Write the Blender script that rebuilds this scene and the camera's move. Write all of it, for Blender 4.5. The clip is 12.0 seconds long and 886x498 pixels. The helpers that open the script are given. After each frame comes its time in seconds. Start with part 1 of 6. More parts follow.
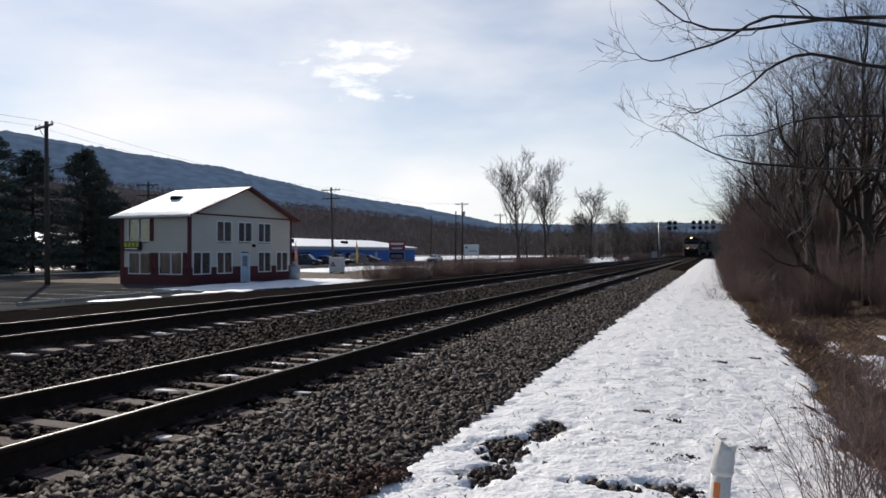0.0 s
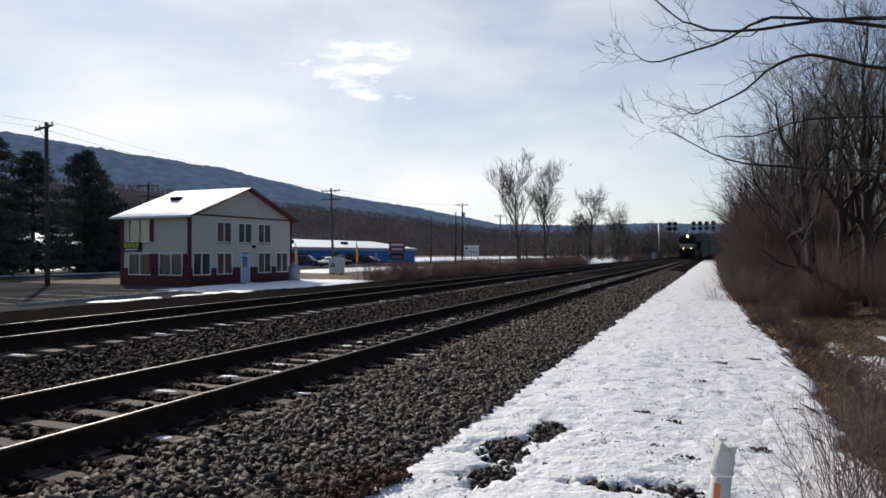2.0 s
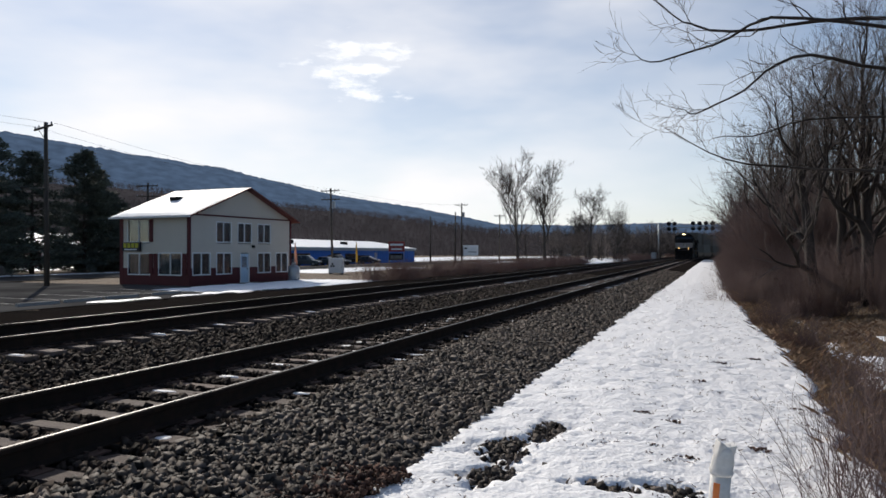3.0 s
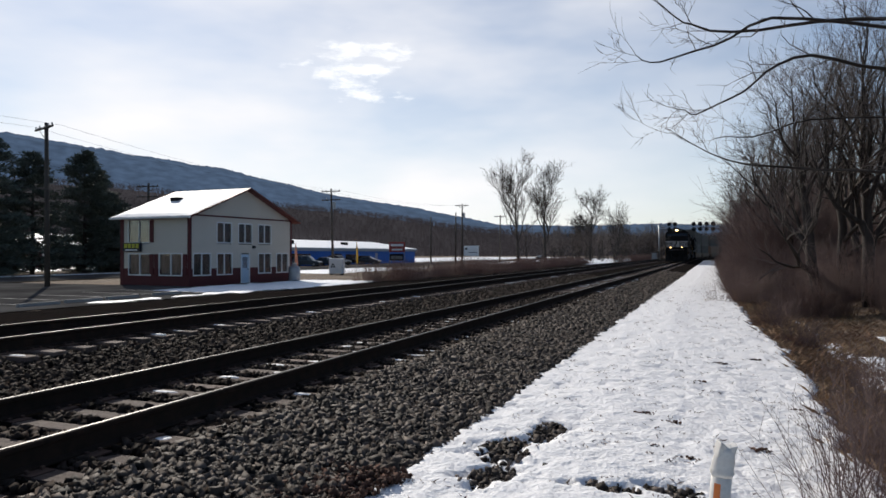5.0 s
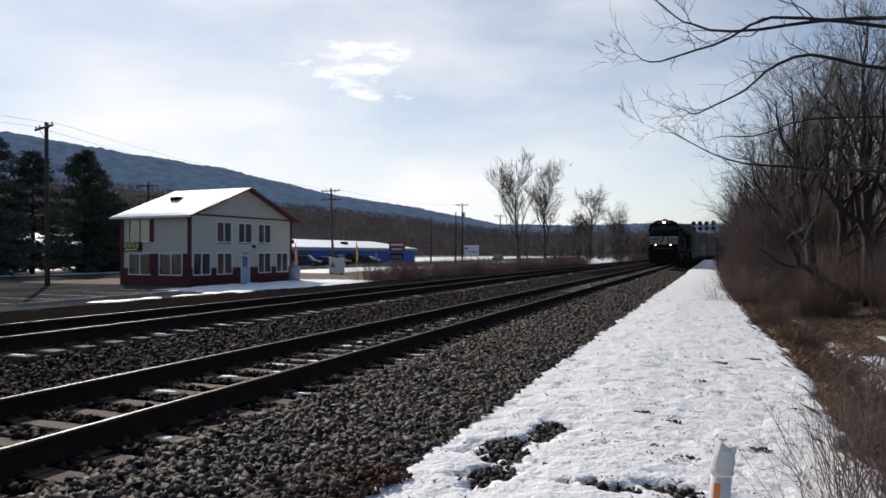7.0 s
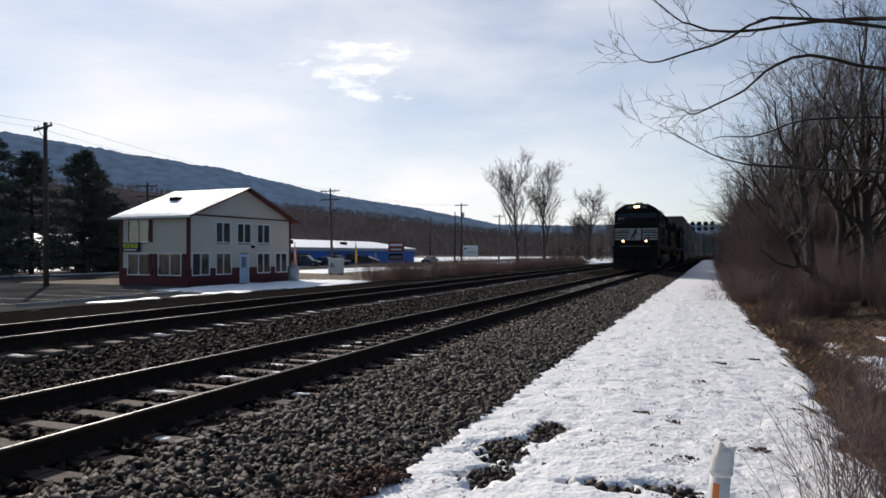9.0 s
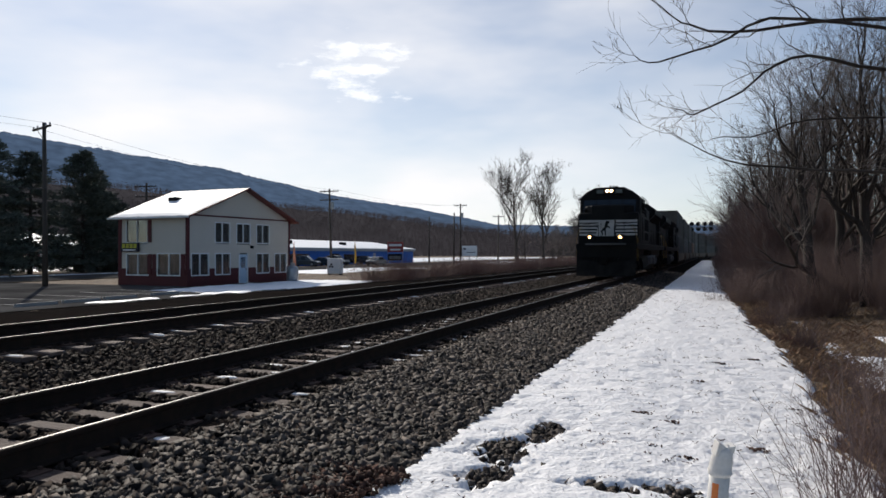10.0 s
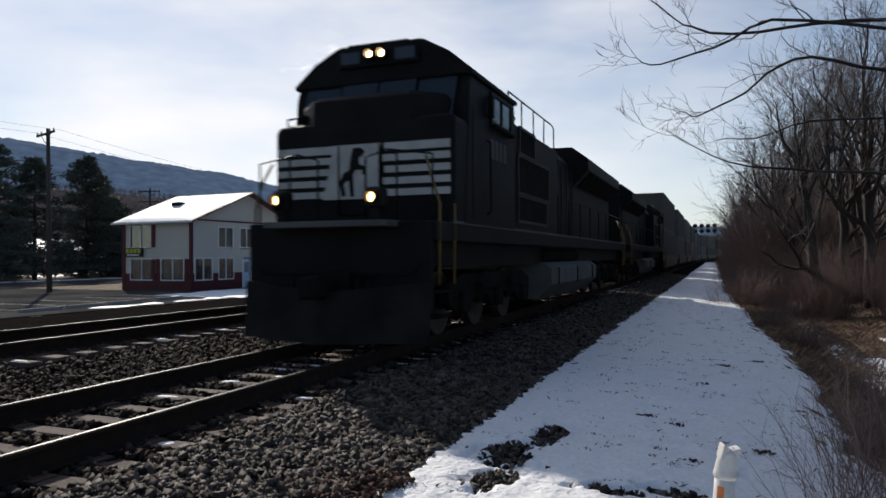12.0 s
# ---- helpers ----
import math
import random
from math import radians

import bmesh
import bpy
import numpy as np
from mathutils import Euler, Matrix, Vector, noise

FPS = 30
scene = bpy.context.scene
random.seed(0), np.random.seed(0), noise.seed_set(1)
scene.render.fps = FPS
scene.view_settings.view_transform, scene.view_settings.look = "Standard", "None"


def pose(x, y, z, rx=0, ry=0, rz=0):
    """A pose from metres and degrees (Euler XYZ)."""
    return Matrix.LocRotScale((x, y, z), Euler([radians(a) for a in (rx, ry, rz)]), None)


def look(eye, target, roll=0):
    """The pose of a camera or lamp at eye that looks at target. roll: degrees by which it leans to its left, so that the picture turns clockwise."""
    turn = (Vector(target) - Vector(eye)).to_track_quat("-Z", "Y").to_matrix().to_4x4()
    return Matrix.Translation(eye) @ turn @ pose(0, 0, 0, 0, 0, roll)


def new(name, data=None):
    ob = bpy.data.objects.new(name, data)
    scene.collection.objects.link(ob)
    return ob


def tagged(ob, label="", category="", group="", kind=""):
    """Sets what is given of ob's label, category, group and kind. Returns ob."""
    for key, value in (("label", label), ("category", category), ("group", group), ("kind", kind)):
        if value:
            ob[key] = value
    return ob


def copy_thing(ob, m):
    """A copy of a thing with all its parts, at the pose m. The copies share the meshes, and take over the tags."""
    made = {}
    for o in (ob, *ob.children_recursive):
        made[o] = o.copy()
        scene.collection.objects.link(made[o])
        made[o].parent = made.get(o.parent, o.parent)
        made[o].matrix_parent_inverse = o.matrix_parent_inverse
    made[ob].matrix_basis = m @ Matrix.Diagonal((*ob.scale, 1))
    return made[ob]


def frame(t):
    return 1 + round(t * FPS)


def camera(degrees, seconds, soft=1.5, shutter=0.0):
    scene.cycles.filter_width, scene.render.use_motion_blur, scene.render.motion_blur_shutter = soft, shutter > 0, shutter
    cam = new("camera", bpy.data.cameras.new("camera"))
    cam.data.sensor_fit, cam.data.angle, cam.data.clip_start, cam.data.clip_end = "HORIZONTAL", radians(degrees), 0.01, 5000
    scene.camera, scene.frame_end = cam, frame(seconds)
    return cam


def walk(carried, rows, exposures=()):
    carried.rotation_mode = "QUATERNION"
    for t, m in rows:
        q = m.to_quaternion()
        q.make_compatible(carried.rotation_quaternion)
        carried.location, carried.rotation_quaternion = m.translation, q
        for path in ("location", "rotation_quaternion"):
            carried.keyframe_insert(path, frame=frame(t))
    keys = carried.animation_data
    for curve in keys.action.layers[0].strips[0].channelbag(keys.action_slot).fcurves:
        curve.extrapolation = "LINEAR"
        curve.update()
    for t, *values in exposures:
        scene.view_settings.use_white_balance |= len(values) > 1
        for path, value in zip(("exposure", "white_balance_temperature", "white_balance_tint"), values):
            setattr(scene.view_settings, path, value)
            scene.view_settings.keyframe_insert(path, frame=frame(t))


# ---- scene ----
# ---------------------------------------------------------------- camera
EYE = (0.0, 0.0, 1.65)
cam = camera(64.6, 12.0, soft=1.6, shutter=0.25)


def held(yaw, pitch, roll=0.0):
    """Camera pose: yaw to the left of the tracks and pitch upwards, in degrees."""
    a, b = radians(yaw), radians(pitch)
    way = Vector((-math.sin(a) * math.cos(b), math.cos(a) * math.cos(b), math.sin(b)))
    return look(EYE, Vector(EYE) + way * 10, roll)


SWAY = [  # seconds, yaw, pitch, roll
    (0.0, 21.20, 0.23, 0), (0.5, 21.17, 0.23, 0), (1.0, 21.20, 0.29, 0), (2.0, 21.20, 0.30, 0),
    (3.0, 21.16, 0.30, 0), (5.0, 21.20, 0.34, 0), (6.0, 21.17, 0.32, 0), (7.0, 21.20, 0.30, 0),
    (9.0, 21.13, 0.32, 0), (9.5, 21.07, 0.33, 0), (10.0, 21.06, 0.34, 0), (10.5, 21.02, 0.30, 0),
    (11.0, 21.00, 0.28, 0), (11.5, 21.09, 0.40, 0), (12.0, 21.32, 0.62, -0.3)]
walk(cam, [(t, held(a, b, c)) for t, a, b, c in SWAY])

# ---------------------------------------------------------------- light
SUN_AZ, SUN_EL = 48.0, 30.0   # degrees from the line of the tracks towards the buildings, degrees up
world = bpy.data.worlds.new("winter_sky")
scene.world = world
world.use_nodes = True
wt = world.node_tree
for n in list(wt.nodes):
    wt.nodes.remove(n)


def wn(kind, **kw):
    n = wt.nodes.new(kind)
    for k, v in kw.items():
        n.inputs[k].default_value = v
    return n


sky = wt.nodes.new("ShaderNodeTexSky")
sky.sky_type = "NISHITA"
sky.sun_disc = False
sky.sun_elevation, sky.sun_rotation = radians(SUN_EL), radians(-SUN_AZ)
sky.air_density, sky.dust_density, sky.ozone_density = 1.0, 0.25, 3.6
w_out = wt.nodes.new("ShaderNodeOutputWorld")
w_bg = wn("ShaderNodeBackground", Strength=0.086)


def wmath(op, a, b=None):
    n = wt.nodes.new("ShaderNodeMath")
    n.operation = op
    for i, q in enumerate((a, b)):
        if q is None:
            continue
        if isinstance(q, (int, float)):
            n.inputs[i].default_value = q
        else:
            wt.links.new(q, n.inputs[i])
    return n.outputs[0]


# thin high haze and a small group of fair-weather clouds
w_co = wt.nodes.new("ShaderNodeTexCoord")
w_xyz = wt.nodes.new("ShaderNodeSeparateXYZ")
wt.links.new(w_co.outputs["Generated"], w_xyz.inputs[0])
w_az = wmath("ARCTAN2", wmath("MULTIPLY", w_xyz.outputs[0], -1.0), w_xyz.outputs[1])
w_el = wmath("ARCSINE", w_xyz.outputs[2])
w_vec = wt.nodes.new("ShaderNodeCombineXYZ")
wt.links.new(wmath("MULTIPLY", w_az, 9.0), w_vec.inputs[0])
wt.links.new(wmath("MULTIPLY", w_el, 26.0), w_vec.inputs[1])
w_fine = wn("ShaderNodeTexNoise", Scale=1.7, Detail=7.0, Roughness=0.6)
w_wide = wn("ShaderNodeTexNoise", Scale=0.32, Detail=4.0)
for n in (w_fine, w_wide):
    wt.links.new(w_vec.outputs[0], n.inputs["Vector"])
w_da = wmath("DIVIDE", wmath("SUBTRACT", w_az, radians(28.2)), radians(6.4))
w_de = wmath("DIVIDE", wmath("SUBTRACT", w_el, radians(14.6)), radians(3.4))
w_near = wmath("EXPONENT", wmath("MULTIPLY", wmath("ADD", wmath("MULTIPLY", w_da, w_da), wmath("MULTIPLY", w_de, w_de)), -1.0))
w_cloud = wt.nodes.new("ShaderNodeMapRange")
w_cloud.interpolation_type = "SMOOTHSTEP"
w_cloud.inputs[1].default_value, w_cloud.inputs[2].default_value = 0.78, 1.02
wt.links.new(wmath("ADD", w_fine.outputs[0], wmath("MULTIPLY", w_near, 0.42)), w_cloud.inputs[0])
w_haze = wt.nodes.new("ShaderNodeMapRange")
w_haze.inputs[1].default_value, w_haze.inputs[2].default_value = 0.35, 0.75
w_haze.inputs[3].default_value, w_haze.inputs[4].default_value = 0.12, 0.55
wt.links.new(w_wide.outputs[0], w_haze.inputs[0])
w_mix1 = wt.nodes.new("ShaderNodeMix")
w_mix1.data_type = "RGBA"
w_mix1.inputs[7].default_value = (12.0, 11.8, 11.9, 1)
w_low = wmath("MULTIPLY", wmath("EXPONENT", wmath("MULTIPLY", wmath("ABSOLUTE", w_el), -7.0)), 0.5)
_sa, _se = radians(SUN_AZ), radians(SUN_EL)
w_dot = wmath("ADD", wmath("ADD", wmath("MULTIPLY", w_xyz.outputs[0], -math.sin(_sa) * math.cos(_se)), wmath("MULTIPLY", w_xyz.outputs[1], math.cos(_sa) * math.cos(_se))), wmath("MULTIPLY", w_xyz.outputs[2], math.sin(_se)))
w_fwd = wt.nodes.new("ShaderNodeMapRange")      # haze scatters most round the sun
w_fwd.inputs[1].default_value, w_fwd.inputs[2].default_value, w_fwd.inputs[3].default_value, w_fwd.inputs[4].default_value = 0.46, 0.84, 0.04, 1.45
wt.links.new(w_dot, w_fwd.inputs[0])
wt.links.new(wmath("MINIMUM", wmath("ADD", wmath("MULTIPLY", wmath("ADD", w_haze.outputs[0], w_low), w_fwd.outputs[0]), wmath("MULTIPLY", w_low, 0.25)), 0.95), w_mix1.inputs[0])
wt.links.new(sky.outputs[0], w_mix1.inputs[6])
w_mix2 = wt.nodes.new("ShaderNodeMix")
w_mix2.data_type = "RGBA"
w_mix2.inputs[7].default_value = (14.5, 14.5, 14.5, 1)
wt.links.new(wmath("MULTIPLY", w_cloud.outputs[0], 0.85), w_mix2.inputs[0])
wt.links.new(w_mix1.outputs[2], w_mix2.inputs[6])
wt.links.new(w_mix2.outputs[2], w_bg.inputs[0])
wt.links.new(w_bg.outputs[0], w_out.inputs[0])

sun_data = bpy.data.lights.new("sun", "SUN")
sun_data.energy, sun_data.angle, sun_data.color = 3.8, radians(0.6), (1.0, 0.93, 0.83)
sun = new("sun", sun_data)
_a, _e = radians(SUN_AZ), radians(SUN_EL)
SUN_DIR = Vector((-math.sin(_a) * math.cos(_e), math.cos(_a) * math.cos(_e), math.sin(_e)))
sun.matrix_world = look(SUN_DIR * 60, (0, 0, 0))
scene.view_settings.exposure = 0.0


# ---------------------------------------------------------------- materials
def material(name, colour, rough=0.8, metal=0.0, second=None, scale=6.0, amount=0.5, grain=60.0, bump=0.15,
             depth=0.01, stretch=(1, 1, 1), island=0.0, per_object=0.0, spec=0.3, coat=0.0):
    """Principled surface with variation at two scales, fine relief and optional variation by piece."""
    m = bpy.data.materials.new(name)
    m.use_nodes = True
    t = m.node_tree
    b = t.nodes["Principled BSDF"]
    b.inputs["Roughness"].default_value, b.inputs["Metallic"].default_value = rough, metal
    b.inputs["Specular IOR Level"].default_value = spec
    b.inputs["Coat Weight"].default_value = coat
    co = t.nodes.new("ShaderNodeTexCoord")
    mp = t.nodes.new("ShaderNodeMapping")
    mp.inputs["Scale"].default_value = stretch
    t.links.new(co.outputs["Object"], mp.inputs[0])
    n1 = t.nodes.new("ShaderNodeTexNoise")
    n1.inputs["Scale"].default_value, n1.inputs["Detail"].default_value = scale, 5
    n2 = t.nodes.new("ShaderNodeTexNoise")
    n2.inputs["Scale"].default_value, n2.inputs["Detail"].default_value = grain, 3
    for n in (n1, n2):
        t.links.new(mp.outputs[0], n.inputs["Vector"])
    ramp = t.nodes.new("ShaderNodeMapRange")
    ramp.inputs[1].default_value, ramp.inputs[2].default_value = 0.35, 0.7
    t.links.new(n1.outputs[0], ramp.inputs[0])
    mix = t.nodes.new("ShaderNodeMix")
    mix.data_type = "RGBA"
    second = second or tuple(c * 0.65 for c in colour)
    mix.inputs[6].default_value, mix.inputs[7].default_value = (*colour, 1), (*second, 1)
    sc = t.nodes.new("ShaderNodeMath")
    sc.operation = "MULTIPLY"
    sc.inputs[1].default_value = amount
    t.links.new(ramp.outputs[0], sc.inputs[0])
    t.links.new(sc.outputs[0], mix.inputs[0])
    last = mix.outputs[2]
    hsv = t.nodes.new("ShaderNodeHueSaturation")
    val = t.nodes.new("ShaderNodeMapRange")
    val.inputs[3].default_value, val.inputs[4].default_value = 0.82, 1.18
    t.links.new(n2.outputs[0], val.inputs[0])
    out_v = val.outputs[0]
    if island or per_object:
        src = t.nodes.new("ShaderNodeNewGeometry").outputs["Random Per Island"] if island else t.nodes.new("ShaderNodeObjectInfo").outputs["Random"]
        k = island or per_object
        r = t.nodes.new("ShaderNodeMapRange")
        r.inputs[3].default_value, r.inputs[4].default_value = 1 - k, 1 + k
        t.links.new(src, r.inputs[0])
        mm = t.nodes.new("ShaderNodeMath")
        mm.operation = "MULTIPLY"
        t.links.new(out_v, mm.inputs[0])
        t.links.new(r.outputs[0], mm.inputs[1])
        out_v = mm.outputs[0]
    t.links.new(out_v, hsv.inputs["Value"])
    t.links.new(last, hsv.inputs["Color"])
    t.links.new(hsv.outputs[0], b.inputs["Base Color"])
    if bump:
        bp = t.nodes.new("ShaderNodeBump")
        bp.inputs["Strength"].default_value, bp.inputs["Distance"].default_value = bump, depth
        t.links.new(n2.outputs[0], bp.inputs["Height"])
        t.links.new(bp.outputs[0], b.inputs["Normal"])
    return m


def glowing(name, colour, strength):
    m = bpy.data.materials.new(name)
    m.use_nodes = True
    b = m.node_tree.nodes["Principled BSDF"]
    b.inputs["Base Color"].default_value = (*colour, 1)
    b.inputs["Emission Color"].default_value = (*colour, 1)
    b.inputs["Emission Strength"].default_value = strength
    return m


def glass(name, tint=(0.02, 0.025, 0.03), rough=0.05):
    m = bpy.data.materials.new(name)
    m.use_nodes = True
    b = m.node_tree.nodes["Principled BSDF"]
    b.inputs["Base Color"].default_value = (*tint, 1)
    b.inputs["Roughness"].default_value = rough
    b.inputs["Specular IOR Level"].default_value = 0.6
    return m


def clear_pane(name, gloss=0.13):
    """Thin clear glass: most light goes through, some is mirrored."""
    m = bpy.data.materials.new(name)
    m.use_nodes = True
    t = m.node_tree
    t.nodes.remove(t.nodes["Principled BSDF"])
    a, b, mix = t.nodes.new("ShaderNodeBsdfTransparent"), t.nodes.new("ShaderNodeBsdfGlossy"), t.nodes.new("ShaderNodeMixShader")
    a.inputs[0].default_value, b.inputs[0].default_value, b.inputs["Roughness"].default_value = (0.80, 0.82, 0.83, 1), (0.9, 0.9, 0.9, 1), 0.03
    mix.inputs[0].default_value = gloss
    t.links.new(a.outputs[0], mix.inputs[1])
    t.links.new(b.outputs[0], mix.inputs[2])
    t.links.new(mix.outputs[0], t.nodes["Material Output"].inputs[0])
    return m


STEEL_DARK = material("rusty_rail_steel", (0.022, 0.016, 0.013), 0.85, 0.0, (0.045, 0.027, 0.02), 9, 0.6, 120, 0.3, 0.004, spec=0.1)
RAIL_TOP = material("polished_rail_head", (0.045, 0.040, 0.037), 0.40, 1.0, (0.028, 0.024, 0.022), 3, 0.5, 90, 0.05, 0.001, (4, 0.2, 1))
TIE_WOOD = material("weathered_creosote_timber", (0.085, 0.058, 0.048), 0.85, 0, (0.17, 0.125, 0.108), 3, 0.8, 40, 0.5, 0.012, (0.6, 6, 3), per_object=0.35)
PLATE = material("rusted_tie_plate", (0.11, 0.065, 0.05), 0.8, 0.2, (0.06, 0.04, 0.035), 14, 0.6, 150, 0.3, 0.003)
BALLAST = material("ballast_gravel", (0.014, 0.012, 0.011), 0.95, 0, (0.036, 0.030, 0.027), 18, 0.7, 55, 0.8, 0.05, spec=0.0)
STONE = material("crushed_stone", (0.032, 0.024, 0.019), 0.72, 0, (0.135, 0.108, 0.09), 5, 0.7, 70, 0.4, 0.006, island=0.95, spec=0.2)
STONE_RUST = material("brake_dust_stained_stone", (0.021, 0.0155, 0.0125), 0.8, 0, (0.07, 0.053, 0.044), 5, 0.7, 70, 0.4, 0.006, island=0.95, spec=0.06)
SNOW = material("trodden_snow", (0.88, 0.87, 0.87), 0.65, 0, (0.78, 0.78, 0.79), 3.0, 0.5, 22, 0.7, 0.03)
EARTH = material("winter_grass_earth", (0.14, 0.098, 0.062), 0.95, 0, (0.075, 0.05, 0.036), 0.7, 0.8, 22, 0.8, 0.05)
ASPHALT = material("worn_asphalt", (0.044, 0.043, 0.043), 0.95, 0, (0.10, 0.098, 0.096), 0.35, 0.9, 40, 0.25, 0.008, spec=0.0)


# ---------------------------------------------------------------- mesh helpers
class Geo:
    """Vertices and faces of one mesh, put together from simple solids."""

    def __init__(self):
        self.v, self.f, self.m = [], [], 0

    def add(self, verts, faces):
        k = len(self.v)
        self.v += [tuple(p) for p in verts]
        self.f += [tuple(i + k for i in f) for f in faces]
        return self

    def box(self, x0, x1, y0, y1, z0, z1, b=0.0):
        """A block; b chamfers all its edges."""
        if b <= 0:
            v = [(x, y, z) for z in (z0, z1) for y in (y0, y1) for x in (x0, x1)]
            return self.add(v, [(0, 2, 3, 1), (4, 5, 7, 6), (0, 1, 5, 4), (2, 6, 7, 3), (0, 4, 6, 2), (1, 3, 7, 5)])
        bm = bmesh.new()
        bmesh.ops.create_cube(bm, size=1)
        for q in bm.verts:
            q.co = Vector(((x0 + x1) / 2 + q.co.x * (x1 - x0), (y0 + y1) / 2 + q.co.y * (y1 - y0), (z0 + z1) / 2 + q.co.z * (z1 - z0)))
        bmesh.ops.bevel(bm, geom=bm.edges[:], offset=b, segments=1, affect="EDGES")
        return self.take(bm)

    def take(self, bm):
        bm.verts.index_update()
        self.add([q.co for q in bm.verts], [[q.index for q in f.verts] for f in bm.faces])
        bm.free()
        return self

    def prism(self, outline, a0, a1, axis="y"):
        """An outline (in the two other axes) drawn along an axis from a0 to a1. Outlines of axis y are (x, z)."""
        n = len(outline)
        def at(p, a):
            return {"y": (p[0], a, p[1]), "x": (a, p[0], p[1]), "z": (p[0], p[1], a)}[axis]
        v = [at(p, a0) for p in outline] + [at(p, a1) for p in outline]
        f = [tuple(range(n)), tuple(range(2 * n - 1, n - 1, -1))]
        f += [(i, i + n, (i + 1) % n + n, (i + 1) % n) for i in range(n)]
        return self.add(v, f)

    def loft(self, rings, cap=True):
        """Rings of equally many points joined one to the next."""
        n = len(rings[0])
        v = [p for r in rings for p in r]
        f = [(k * n + i, k * n + (i + 1) % n, (k + 1) * n + (i + 1) % n, (k + 1) * n + i) for k in range(len(rings) - 1) for i in range(n)]
        if cap:
            f += [tuple(range(n - 1, -1, -1)), tuple(range((len(rings) - 1) * n, len(rings) * n))]
        return self.add(v, f)

    def tube(self, pts, radii, sides=8, cap=True):
        rings = []
        pts = [Vector(p) for p in pts]
        if not isinstance(radii, (list, tuple)):
            radii = [radii] * len(pts)
        side = None
        for i, p in enumerate(pts):
            d = (pts[min(i + 1, len(pts) - 1)] - pts[max(i - 1, 0)]).normalized()
            if side is None:
                side = d.orthogonal().normalized()
            side = (side - d * side.dot(d))
            side = side.normalized() if side.length > 1e-5 else d.orthogonal().normalized()
            up = d.cross(side)
            rings.append([p + (side * math.cos(2 * math.pi * k / sides) + up * math.sin(2 * math.pi * k / sides)) * radii[i] for k in range(sides)])
        return self.loft(rings, cap)

    def cyl(self, p, q, r, sides=16, r2=None):
        return self.tube([p, q], [r, r if r2 is None else r2], sides)

    def mesh(self, name, *mats, smooth=False, fix=True):
        me = bpy.data.meshes.new(name)
        me.from_pydata(self.v, [], self.f)
        for m in mats:
            me.materials.append(m)
        if fix:
            bm = bmesh.new()
            bm.from_mesh(me)
            bmesh.ops.recalc_face_normals(bm, faces=bm.faces[:])
            bm.to_mesh(me)
            bm.free()
        if smooth:
            me.polygons.foreach_set("use_smooth", [True] * len(me.polygons))
        me.update()
        return me


def part(name, geo, mat, parent=None, label="", smooth=False, m=None, bevel=0.0, fix=True):
    me = geo.mesh(name, mat, smooth=smooth, fix=fix) if isinstance(geo, Geo) else geo
    ob = new(name, me)
    if parent is not None:
        ob.parent = parent
    if m is not None:
        ob.matrix_basis = m
    if label:
        tagged(ob, label)
    if bevel:
        b = ob.modifiers.new("edge", "BEVEL")
        b.width, b.segments, b.limit_method = bevel, 2, "ANGLE"
    return ob


def thing(name, m, label, category, group="", kind=""):
    ob = new(name)
    ob.matrix_basis = m
    ob.empty_display_size = 0.2
    return tagged(ob, label, category, group, kind)


def setting(name, geo, mat, label, category="", smooth=False, fix=True):
    ob = part(name, geo, mat, smooth=smooth, fix=fix)
    return tagged(ob, label, category or name.replace("_", " "), kind="structure")


def sheet(xs, ys, height):
    """A grid over the given lines, at the given height."""
    g = Geo()
    nx = len(xs)
    g.v = [(x, y, height(x, y)) for y in ys for x in xs]
    g.f = [(j * nx + i, j * nx + i + 1, (j + 1) * nx + i + 1, (j + 1) * nx + i) for j in range(len(ys) - 1) for i in range(nx - 1)]
    return g


def steps(*spans):
    out = []
    for a, b, n in spans:
        out += [a + (b - a) * i / n for i in range(n)]
    return out + [spans[-1][1]]


def fbm(x, y, s, seed=0.0):
    return noise.fractal(Vector((x * s, y * s, seed)), 0.8, 2.0, 4)


def smooth_step(a, b, x):
    t = min(1, max(0, (x - a) / (b - a)))
    return t * t * (3 - 2 * t)


def bend(y):
    """The tracks run straight and turn to the right far off."""
    return 0.0 if y < 175 else (y - 175) ** 2 / 760.0


NEAR_X, NEAR_RAIL = -5.16, 0.352
FAR_X, FAR_RAIL = -9.30, 0.563


# ---------------------------------------------------------------- ground
def ground_z(x, y):
    x = x - bend(y)
    if x > 1:
        z = -0.20 - 0.28 * smooth_step(1.2, 2.6, x) + 0.55 * smooth_step(3.0, 7.0, x) + 0.5 * smooth_step(8, 30, x)
    elif x > -3:
        z = -0.07 - 0.065 * max(0.0, x + 1)
    elif x > -12:
        z = -0.12
    else:
        z = -0.12 - 0.33 * (1 - smooth_step(-14.5, -12, x))
    near = max(0.0, 1 - abs(y) / 400)
    return z + 0.05 * fbm(x, y, 0.8) * near * (1 if x > 1.2 or x < -16 else 0.2)


g = sheet(steps((-4500, -600, 8), (-600, -60, 30), (-60, -15, 45), (-15, 1, 20), (1, 12, 44), (12, 60, 30), (60, 600, 15), (600, 4500, 8)),
          steps((-600, -20, 10), (-20, 0, 10), (0, 40, 120), (40, 160, 120), (160, 600, 40), (600, 4600, 12)), ground_z)
ground = setting("ground", g, EARTH, "winter-brown grass and bare earth", "ground", smooth=True, fix=False)


